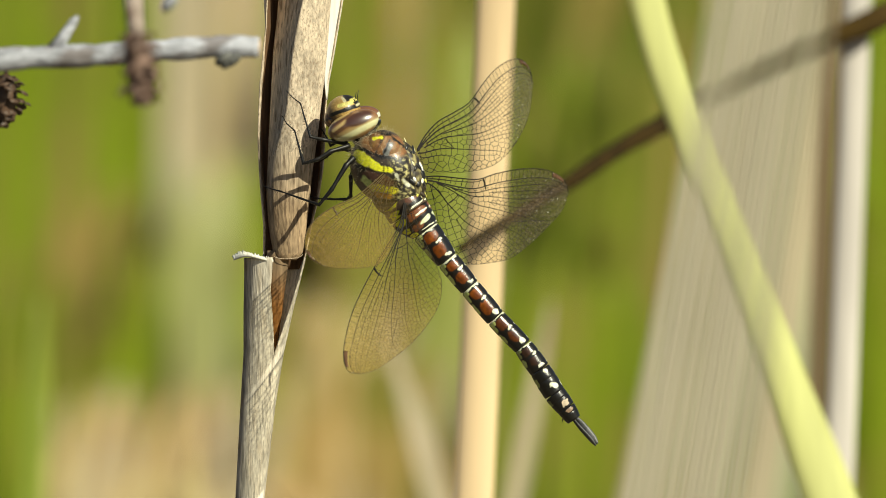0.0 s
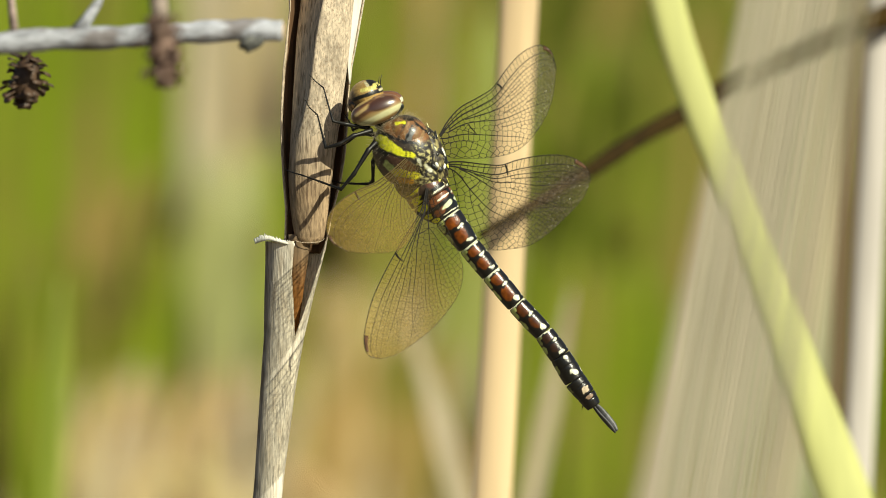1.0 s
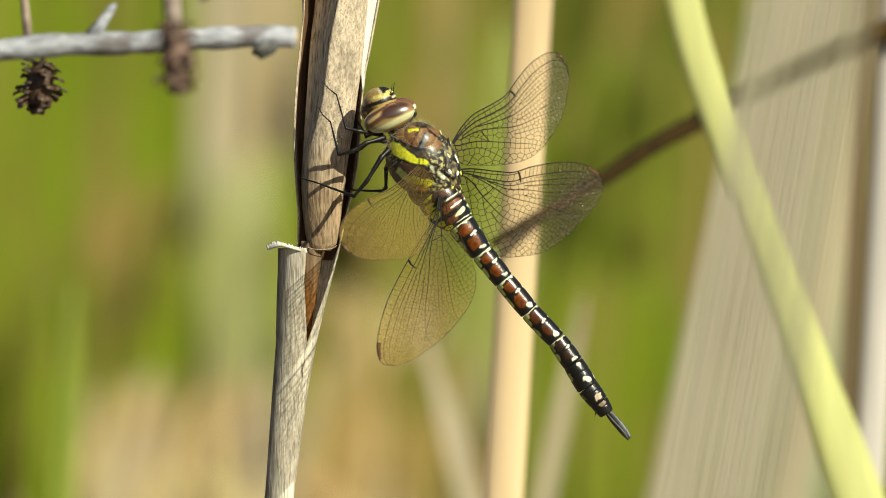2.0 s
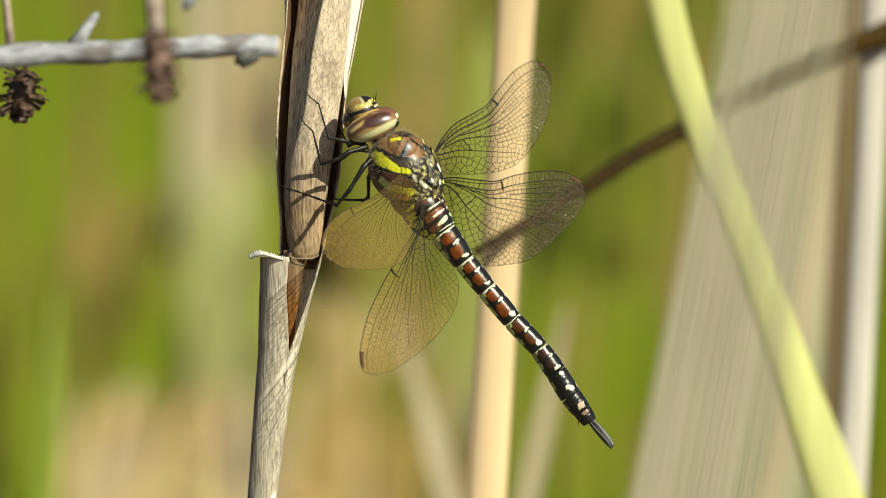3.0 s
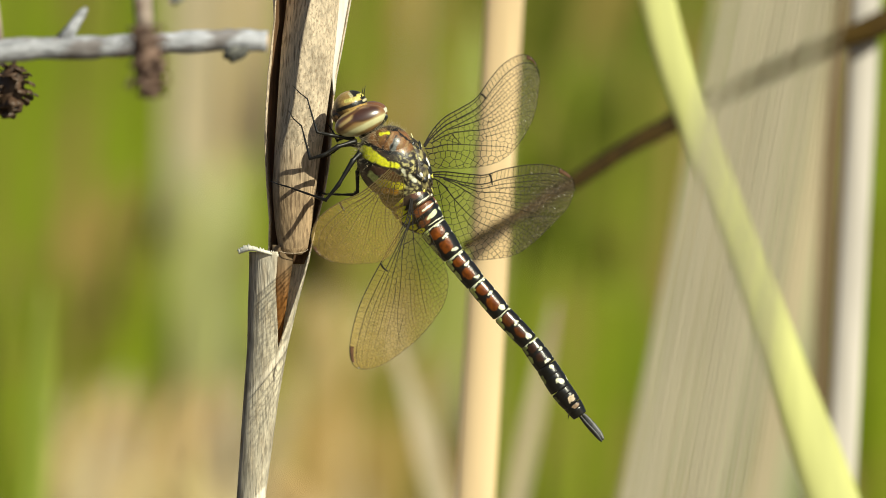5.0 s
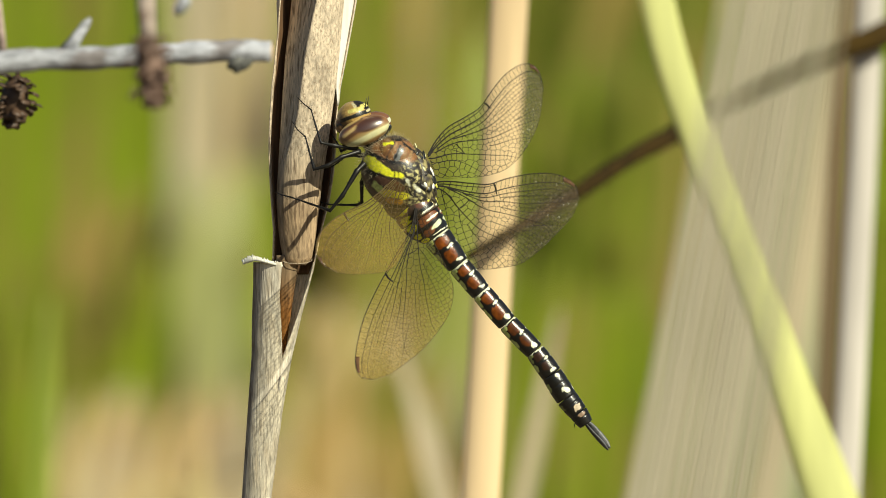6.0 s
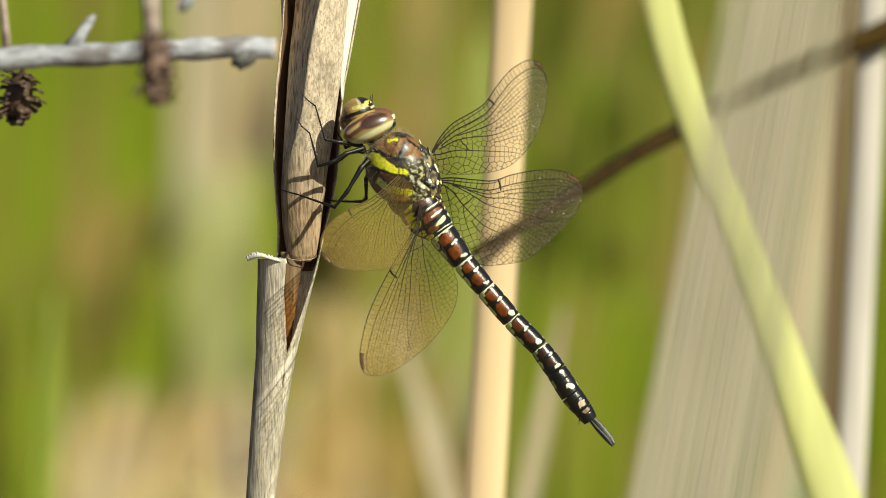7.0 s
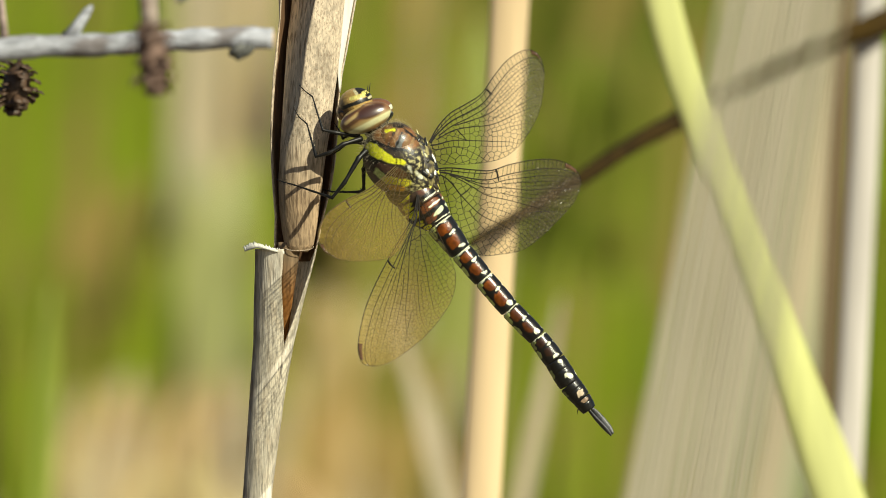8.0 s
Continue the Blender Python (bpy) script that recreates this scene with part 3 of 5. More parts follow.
# ---- the dead reed that carries the insect ----
def build_reed():
    root = thing("dead_reed", (at(461, 882).x - 0.045, 0.004, 0.0), "weathered grey-tan dead reed stem, split and torn open", "reed stem")
    # half widths and middles by height
    mid = [(-4000, 900), (-1000, 668), (0, 567), (100, 556), (200, 545), (300, 541), (400, 535), (450, 528), (496, 506), (553, 497.5), (626, 488.5),
           (725, 476.5), (882, 461), (1500, 405), (3000, 280), (6000, 90), (12500, -20)]
    half = [(-4000, 40), (-1000, 60), (0, 69), (100, 62), (200, 59.5), (300, 57), (400, 40), (450, 38), (496, 49), (553, 42.5), (626, 34.5), (725, 29.5), (882, 24.5),
            (1500, 26), (12500, 42)]

    def ring(v, a, r=1.0, flat=0.8, m=None, h=None, ridge=None, sunk=0.45):
        """A point of the stem's round; with a ridge (-1 to 1 across it) the side left of it is pressed flat."""
        mm = lerp_table(mid, v) if m is None else m
        hh = lerp_table(half, v) if h is None else h
        x, f = math.sin(a), math.cos(a)
        if ridge is not None and x < 0 and f <= 0:
            f = f * (1 - sunk) - sunk
        elif ridge is not None and x < ridge:
            f = (x + 1) / (ridge + 1) * (math.sqrt(1 - ridge * ridge) + sunk) - sunk
        p = at(mm + hh * r * x, v)
        p.y = -hh * r * flat * f * UNIT
        return p

    # lower tube, closed below, split open above
    rows = []
    rng = random.Random(5)
    vs = [458 + 6 * i for i in range(29)] + [640 + 22 * i for i in range(12)] + [920, 1000, 1150, 1400, 2000, 3000, 4500, 6500, 9000, 12490]
    n = 72
    for v in vs:
        right = lerp_table([(450, 86), (496, 76), (546, 62), (584, 50), (629, 33.5), (640, 33)], v)
        left = lerp_table([(450, -4), (515, 0), (588, 20), (629, 33), (640, 33)], v)
        a0, a1 = radians(right), radians(360 + left)
        row = []
        for j in range(n + 1):
            a = a0 + (a1 - a0) * j / n
            wob = 1 + 0.012 * noise.noise((math.cos(a) * 3, math.sin(a) * 3, v * 0.012))
            low_m = None if v > 496 else lerp_table([(450, 511.5), (496, 506)], v)
            low_h = None if v > 496 else lerp_table([(450, 54.5), (496, 49)], v)
            row.append(ring(v, a, wob, 0.85, low_m, low_h))
        rows.append(row)
    # Weathered blotches, and a dark left edge that paints the tube's shaded side.
    def blotch_and_shade(p):
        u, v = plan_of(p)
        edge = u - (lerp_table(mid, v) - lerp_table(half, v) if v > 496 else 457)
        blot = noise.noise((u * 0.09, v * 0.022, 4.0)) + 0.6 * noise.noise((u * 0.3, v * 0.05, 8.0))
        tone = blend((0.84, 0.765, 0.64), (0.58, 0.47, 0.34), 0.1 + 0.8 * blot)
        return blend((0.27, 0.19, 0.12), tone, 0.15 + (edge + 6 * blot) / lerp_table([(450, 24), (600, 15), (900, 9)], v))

    part("sheath", grid(rows), M_REED, root, "grey fibrous sheath split open in front", thick=0.00022, marking=blotch_and_shade)
    # back of the sheath, open towards the viewer
    left_x = [(-4000, 872), (-1000, 612), (0, 498), (50, 500), (100, 494), (150, 488), (200, 485), (250, 483), (300, 484), (350, 487), (400, 491), (450, 490), (480, 486)]
    right_x = [(-4000, 950), (-1000, 745), (0, 637), (100, 619), (150, 609), (200, 604), (250, 602), (300, 598), (350, 590), (400, 577), (450, 566), (480, 560)]
    rows = []
    for v in [-4000, -2500, -1400, -800, -400, -200, -100] + [-50 + 10 * i for i in range(54)]:
        lx, rx = lerp_table(left_x, v), lerp_table(right_x, v)
        a0 = radians(lerp_table([(-4000, 96), (195, 98), (480, 88)], v))
        a1 = radians(360 - lerp_table([(-4000, 62), (0, 66), (60, 84), (120, 97), (480, 100)], v))
        rows.append([ring(v, a0 + (a1 - a0) * j / 30, 1.0, 0.95, (lx + rx) / 2, (rx - lx) / 2) for j in range(31)])
    part("back_sheath", grid(rows), M_REED_FACE, root, "outer sheath, pale outside, curled open", thick=0.00018)
    inner = [[p + Vector((0, 0, 0)) for p in r[3:-2]] for r in rows]
    for r, v in zip(inner, range(len(inner))):
        mx = sum(p.x for p in r) / len(r)
        for p in r:
            p.x += (mx - p.x) * 0.035
            p.y *= 0.95
    # Lining's brown is deepened to hold the shade between sheath and culm.
    part("lining", grid(inner), M_REED_IN, root, "brown inner face of the sheath, darkened for its shade", thick=0.0001)
    rows = []
    for v in [-4000, -2500, -1400, -800, -400, -200, -100] + [-50 + 10 * i for i in range(24)]:
        b = lerp_table(right_x, v) + 0.8
        a = b - lerp_table([(-4000, 12), (0, 27), (60, 22), (120, 13), (184, 1)], v)
        row = []
        for j in range(6):
            p = at(a + (b - a) * j / 5, v)
            p.y = 0.0001 + 0.0011 * (j / 5) ** 1.4
            row.append(p)
        rows.append(row)
    part("rolled_margin", grid(rows), M_WHITE, root, "rolled margin with sunlight in its white colour", thick=0.00012)
    # the culm inside it
    cl = [(-4000, 880), (0, 524), (100, 513), (200, 506), (250, 503), (300, 500), (350, 498), (400, 501), (430, 505), (452, 509), (462, 516)]
    cr = [(-4000, 930), (0, 612), (100, 603), (200, 592), (250, 587), (300, 579), (350, 573), (400, 567), (430, 562), (452, 558), (462, 548)]
    rim = [(-4000, 905), (0, 567), (50, 556), (100, 547), (150, 541), (200, 534), (250, 520), (300, 503)]
    rows = []
    hs = [-4000, -2500, -1400, -800, -400, -200, -100] + [-50 + 10 * i for i in range(51)] + [456, 460, 463]
    for v in hs:
        l, r = lerp_table(cl, v), lerp_table(cr, v)
        fold = max(-0.75, min(0.0, (lerp_table(rim, v) - (l + r) / 2) / ((r - l) / 2)))
        rows.append([ring(v, radians(-100 + 200 * j / 44), 1 + 0.02 * noise.noise((j * 0.26, v * 0.02, 1)), 0.78, (l + r) / 2, (r - l) / 2, fold) for j in range(45)])
    # Browning below mixes a stain with the shade cast by body and wings.
    part("culm", grid(rows), M_CULM, root, "grey-tan speckled inner stem, brown stain and shade coloured in below", marking=lambda p: blend((0.60, 0.50, 0.38), (0.44, 0.31, 0.19), (plan_of(p)[1] - 230) / 140), thick=0.0002)
    # outer layer of the culm, with a free edge
    rows = []
    for v in [-4000, -2500, -1400, -800, -400, -200, -100] + [-50 + 10 * i for i in range(34)]:
        l, r = lerp_table(cl, v), lerp_table(cr, v)
        m, h = (l + r) / 2, (r - l) / 2
        x = max(-0.98, min(0.98, (lerp_table(rim, v) - m) / h))
        a0 = math.asin(x)
        lift = lerp_table([(-4000, 1.09), (150, 1.08), (230, 1.03), (260, 0.995), (282, 0.97)], v)
        rows.append([ring(v, a0 + (radians(84) - a0) * j / 20, lift * (1 if 0 < j else 1.005), 0.80, m, h) for j in range(21)])
    part("culm_layer", grid(rows), M_REED_FACE, root, "pale outer layer of the stem with a free edge", thick=0.00016)
    # lip at the culm's lower end
    part("lip", tube([ring(453 + 8 * (1 - ((j - 8) / 8) ** 2), radians(-88 + 11 * j), 1.03, 0.8, 533, 26) for j in range(17)], 0.00005, 6), M_REED_FACE, root)
    # rusty pith in the split
    rows = []
    for v in [446 + 10 * i for i in range(19)]:
        s = (v - 446) / 180
        m, h = 517 - 9 * s, 17 * (1 - s) + 2.5
        rows.append([ring(v, radians(-95 + 190 * j / 12), 1 + 0.05 * noise.noise((j, v * 0.05, 2)), 0.55, m, h) for j in range(13)])
    part("pith", grid(rows), M_PITH, root, "rust-brown pith inside the split", thick=0.0002,
         marking=lambda p: blend((0.30, 0.205, 0.12), (0.36, 0.15, 0.035), (plan_of(p)[1] - 480) / 70))
    # torn white rim: a thin papery fringe that curls outwards
    rng = random.Random(3)
    rows = []
    for j in range(67):
        q = j / 66
        u = 438 + 70 * q
        v = 459 - 7 * math.sin(min(1, q * 2.2) * 1.57) + 17 * max(0, q - 0.3) ** 1.1
        tall = (3.0 + 4.0 * math.exp(-((q - 0.22) / 0.2) ** 2)) * (0.55 + 0.6 * rng.random()) + (2.5 if rng.random() < 0.12 else 0)
        y = -0.0010 - 0.0027 * math.sin(0.2 + q * 2.0)
        curl = 1.0 - 0.6 * q
        row = []
        for k, (du, rise, out) in enumerate(((0, -3.5, 0), (0, 0, 0), (-0.8, 0.6, 0.0002), (-1.8, 1.0, 0.0006))):
            p = at(u + du * curl * (1.5 if k > 1 else 1), v - tall * rise if rise > 0 else v - rise)
            p.y = y + out * 1.6
            row.append(p)
        rows.append(row)
    part("torn_edge", grid(rows), M_TORN, root, "ragged white torn rim", thick=0.00012)
    return root


build_reed()

# ---- the dragonfly ----
MM = 0.001
BODY = -0.006


def near(u, v, d=0.0):
    """A place in the plan on the insect's own plane, just before the reed."""
    return at(u, v, BODY + d)


PIVOT = at(640, 265)
TAILWARD = Vector((0.623, 0.0, -0.782)).normalized()
DORSAL = Vector((0.67, -0.51, 0.53))
DORSAL = (DORSAL - TAILWARD * DORSAL.dot(TAILWARD)).normalized()
LEFT = TAILWARD.cross(DORSAL).normalized()
if LEFT.y > 0:
    LEFT = -LEFT


BLACK, BROWN, RED = (0.010, 0.009, 0.008), (0.10, 0.055, 0.025), (0.125, 0.029, 0.003)
CREAM, LIME, YELLOW, GOLD = (0.80, 0.80, 0.60), (0.60, 0.68, 0.22), (0.85, 0.84, 0.03), (0.62, 0.56, 0.16)


def strokes(base, marks, wobble=1.5, soft=2.0):
    """A marking function: base colour with strokes (colour, from, to, radius), in plan units."""
    def at_place(p):
        u, v = plan_of(p)
        e = wobble * noise.noise((u * 0.12, v * 0.12, 5.0))
        c = base(u, v) if callable(base) else base
        for color, a, b, r in marks:
            dd = near_line(u, v, a, b) + e
            if dd < r + soft:
                c = blend(color, c, (dd - r + soft / 2) / soft)
        return c
    return at_place


def build_head(root):
    top = Vector((0.90, -0.24, 0.36)).normalized()
    fwd = Vector((-0.52, -0.05, 0.85))
    fwd = (fwd - top * fwd.dot(top)).normalized()
    left = fwd.cross(top).normalized()
    left = -left if left.y > 0 else left
    c = near(654, 219)
    c.y = BODY + 0.0012

    def eye_tone(u, v):
        d = near_line(u, v, (617, 259), (704, 213))
        tone = blend((0.72, 0.70, 0.40), (0.42, 0.30, 0.12), (d - 3.6) / 3)
        tone = blend(tone, (0.27, 0.13, 0.045), (d - 7.5 + max(0, u - 650) * 0.10) / 7)
        for a, b in (((610, 228), (646, 203)), ((620, 240), (642, 224)), ((628, 206), (650, 196))):
            tone = blend((0.12, 0.052, 0.02), tone, (near_line(u, v, a, b) - 3.0) / 2.5)
        for a, b in (((612, 222), (642, 204)), ((616, 236), (638, 219)), ((630, 200), (664, 192))):
            tone = blend((0.60, 0.42, 0.16), tone, (near_line(u, v, a, b) - 1.6) / 2.4)
        x, y = (u - 661) * 0.92 - (v - 214) * 0.39, (u - 661) * 0.39 + (v - 214) * 0.92
        return blend((0.070, 0.026, 0.012), tone, (math.hypot(x / 28, y / 12.5) - 0.8) * 4)

    for side in (1, -1):
        e = c + left * ((2.0 if side > 0 else -1.5) * MM) + top * (0.1 * MM)
        long = (top + Vector((0, 0.24, 0))).normalized()
        out = (left - long * left.dot(long)).normalized()
        geo = blob(e + out * 0.3 * MM - fwd * 0.25 * MM, fwd * 1.98 * MM, out * 2.0 * MM, long * (3.75 if side > 0 else 3.3) * MM, 96, 72)
        tone = strokes(eye_tone, [], 1.0, 1.5) if side > 0 else strokes((0.20, 0.085, 0.035), [(CREAM, (688, 212), (698, 206), 4)])
        part("eye", geo, M_EYE, root, "large brown compound eye with a pale cream rim", marking=tone)
    part("occiput", blob(c - fwd * 1.25 * MM, fwd * 1.2 * MM, left * 3.4 * MM, top * 3.5 * MM, 32, 24), M_SHELL, root,
         marking=strokes(BLACK, [(CREAM, (690, 216), (701, 206), 3.5), (LIME, (640, 254), (672, 240), 2)]))
    part("neck", tube([c - fwd * 1.6 * MM, c + TAILWARD * 4.4 * MM], [1.6 * MM, 2.2 * MM], 20), M_SHELL, root,
         marking=strokes(BLACK, [(YELLOW, (668, 254), (676, 246), 3)]))
    f = c + fwd * 2.1 * MM - top * 0.75 * MM + left * 0.5 * MM
    face_marks = strokes(
        lambda u, v: blend((0.42, 0.27, 0.085), (0.16, 0.095, 0.04), (v - 194) / 16 + (616 - u) / 20),
        [(BLACK, (612, 208), (636, 199), 3.4), (BLACK, (636, 199), (664, 189), 3.6), (BLACK, (640, 176), (654, 172), 7.5), (BLACK, (654, 182), (668, 190), 5),
         ((0.55, 0.50, 0.30), (632, 178), (636, 183), 2.6), (GOLD, (648, 182), (657, 178), 3.4), ((0.55, 0.50, 0.30), (658, 190), (664, 186), 2.2), (GOLD, (626, 192), (648, 186), 3.4)], 0.8, 1.5)
    part("face", blob(f, fwd * 2.1 * MM, left * 2.6 * MM, top * 2.45 * MM, 128, 96), M_THORAX, root, "yellow face with black marks", marking=face_marks)
    part("mouth", blob(f - top * 1.9 * MM - fwd * 0.6 * MM, fwd * 1.4 * MM, left * 2.0 * MM, top * 1.2 * MM, 24, 16), M_SHELL, root,
         "brown jaws", marking=strokes((0.22, 0.12, 0.05), [(BLACK, (600, 218), (612, 214), 2)]))
    part("crown", blob(c + fwd * 2.1 * MM + top * 1.0 * MM + left * 0.6 * MM, fwd * 0.8 * MM, left * 1.0 * MM, top * 0.8 * MM, 24, 16), M_SHELL, root,
         marking=face_marks)
    for side in (1, -1):
        b = c + fwd * 2.4 * MM + top * 1.3 * MM + left * (0.5 + side * 0.8) * MM
        part("antenna", tube([b, b + fwd * 0.6 * MM + top * 0.3 * MM, b + fwd * 1.5 * MM + top * 0.9 * MM], [0.12 * MM, 0.07 * MM, 0.03 * MM], 6), M_LEG, root)


def build_thorax(root):
    c = near(706, 303)
    fwd = -TAILWARD

    def ground_tone(u, v):
        warm = blend((0.25, 0.115, 0.04), (0.045, 0.032, 0.022), (near_line(u, v, (686, 258), (728, 264)) - 17) / 6)
        warm = blend(warm, (0.10, 0.085, 0.06), 0.6 * max(0, noise.noise((u * 0.07, v * 0.07, 2.0))))
        behind = max(0.0, min(1.0, (u - 712) / 14)) * max(0.0, min(1.0, (v - 276) / 10))
        fleck = 2.2 * noise.noise((u * 0.16, v * 0.16, 7.0)) + 1.2 * noise.noise((u * 0.4, v * 0.4, 9.0))
        warm = blend(warm, (0.55, 0.50, 0.22), behind * max(0.0, min(1.0, fleck)))
        return blend(warm, BLACK, behind * max(0.0, min(1.0, -fleck)))

    mark_a = [((0.30, 0.16, 0.05), (684, 262), (700, 246), 3.0), ((0.28, 0.15, 0.05), (722, 276), (730, 254), 2.5)]
    # Grey-blue sheen of the shoulder plate, painted on as a stroke.
    sheen_mark = [((0.16, 0.17, 0.17), (710, 274), (716, 262), 6)]
    mark_c = [((0.34, 0.20, 0.09), (702, 268), (710, 248), 2.0), ((0.07, 0.05, 0.04), (692, 274), (704, 246), 1.6), (BLACK, (660, 266), (700, 281), 3.2), (BLACK, (700, 281), (726, 284), 3.0), (BLACK, (700, 240), (716, 242), 1.8), (BLACK, (716, 242), (740, 262), 2.2), (BLACK, (704, 280), (716, 252), 1.3), ((0.30, 0.18, 0.08), (732, 276), (736, 262), 2.2)]
    mark_d = [(YELLOW, (661, 280), (674, 289), 10.5), (YELLOW, (676, 288), (694, 299), 7.5), (YELLOW, (700, 302), (718, 305), 5.0)]
    mark_e = [(BLACK, (706, 298), (706, 310), 0.8), (BLACK, (713, 298), (713, 310), 0.8)]
    mark_f = [(YELLOW, (688, 250), (701, 247), 2.4), (BLACK, (660, 298), (700, 318), 4.5), ((0.12, 0.06, 0.04), (676, 312), (716, 326), 7)]
    mark_g = [(LIME, (672, 322), (690, 338), 6), ((0.74, 0.70, 0.04), (690, 336), (726, 342), 6.0), ((0.50, 0.24, 0.02), (694, 348), (716, 352), 4.5), (BLACK, (690, 360), (730, 360), 3)]
    mark_h = [((0.09, 0.075, 0.06), (708, 368), (734, 368), 5), (YELLOW, (712, 382), (734, 375), 4.5), (BLACK, (706, 391), (736, 384), 1.8)]
    mark_i = [(YELLOW, (731, 392), (738, 410), 3.5), (LIME, (724, 400), (734, 416), 4)]
    mark_j = [(CREAM, (728, 312), (732, 322), 2.6), (CREAM, (742, 322), (750, 332), 2.5), (BLACK, (722, 312), (736, 340), 1.4)]
    marks = strokes(ground_tone, mark_a + sheen_mark + mark_c + mark_d + mark_e + mark_f + mark_g + mark_h + mark_i + mark_j, 2.6, 2.0)
    part("thorax", blob(c, fwd * 5.3 * MM, LEFT * 3.9 * MM, DORSAL * 4.6 * MM, 160, 120), M_THORAX, root,
         "brown thorax with yellow-green side bands", marking=marks)
    part("shoulder_plate", blob(c + fwd * 1.8 * MM + DORSAL * 2.1 * MM, fwd * 3.1 * MM, LEFT * 2.9 * MM, DORSAL * 2.7 * MM, 160, 120), M_THORAX, root,
         "brown shoulder plate with pale streaks", marking=marks)
    part("rear_thorax", blob(c - fwd * 3.6 * MM - DORSAL * 0.6 * MM, fwd * 3.6 * MM, LEFT * 3.1 * MM, DORSAL * 3.9 * MM, 96, 72), M_THORAX, root, marking=marks)
    # raised ridge of the wing hinges, set with small pale and black plates
    h = near(750, 307)
    h.y = BODY - 0.0006
    ridge = (near(770, 342) - near(742, 262)).normalized()
    cross = DORSAL - ridge * DORSAL.dot(ridge)
    cross.normalize()
    flank = ridge.cross(cross).normalized()
    flank = -flank if flank.y > 0 else flank
    mottle = lambda p: blend((0.03, 0.022, 0.015), (0.34, 0.29, 0.12), 3 * noise.noise(Vector(p) * 1800))
    part("hinge_ridge", blob(h, ridge * 4.6 * MM, flank * 2.3 * MM, cross * 2.0 * MM, 48, 32), M_THORAX, root, "mottled ridge between the wing bases", marking=mottle)
    rng = random.Random(8)
    tones = [BLACK, (0.80, 0.76, 0.42), BLACK, (0.66, 0.62, 0.10), (0.05, 0.035, 0.02), (0.84, 0.82, 0.70), BLACK, (0.20, 0.15, 0.06), BLACK]
    for i in range(84):
        a, b = rng.uniform(-0.5, 2.2), rng.uniform(-0.97, 0.97)
        e = math.sqrt(1 - b * b)
        out = flank * math.cos(a) + cross * math.sin(a)
        p = h + ridge * (4.6 * MM * b) + (flank * (2.3 * math.cos(a)) + cross * (2.0 * math.sin(a))) * (MM * e)
        size = rng.uniform(0.2, 0.5) * MM
        tone = tones[i % 9]
        skew = rng.uniform(-0.6, 0.6)
        part("hinge_plate", blob(p, (ridge + out.cross(ridge) * skew) * size * rng.uniform(0.7, 1.7), out.cross(ridge) * size * rng.uniform(0.5, 1.0), out * size * 0.32, 12, 8), M_THORAX, root,
             marking=lambda q, tone=tone: tone)
    # body hair
    verts, faces = [], []
    for i in range(5200):
        a, b = rng.uniform(0, 2 * math.pi), rng.uniform(-1, 1)
        q = Vector((math.cos(a) * math.sqrt(1 - b * b), math.sin(a) * math.sqrt(1 - b * b), b))
        if rng.random() > 0.12 + 0.88 * max(0, q.x):
            continue
        big = i % 3 == 0
        o, sx, sy, sz = (c + fwd * 1.8 * MM + DORSAL * 2.1 * MM, 3.1, 2.9, 2.7) if big else (c, 5.3, 3.9, 4.6)
        p = o + fwd * sx * MM * q.x + LEFT * sy * MM * q.y + DORSAL * sz * MM * q.z
        nrm = (fwd * q.x / sx + LEFT * q.y / sy + DORSAL * q.z / sz).normalized()
        ln = rng.uniform(0.25, 0.75) * MM * (0.55 + 0.8 * max(0, q.x))
        tipv = p + nrm * ln + Vector((rng.uniform(-1, 1), rng.uniform(-1, 1), rng.uniform(-1, 1))) * 0.4 * MM
        v, f = tube([p, p.lerp(tipv, 0.6), tipv], [0.011 * MM, 0.008 * MM, 0.003 * MM], 3, False)
        k = len(verts)
        verts += v
        faces += [tuple(x + k for x in y) for y in f]
    part("hair", (verts, faces), M_HAIR, root, "short pale body hair")


RINGS = [(738, 346, 30.5), (758, 376, 32.5), (783, 411, 25), (822, 462, 19), (862, 510, 17.5), (908, 564, 17), (957, 614, 16.5), (987, 655, 18), (1013, 697, 18.5), (1034, 723, 16),
         (1048, 743, 12)]


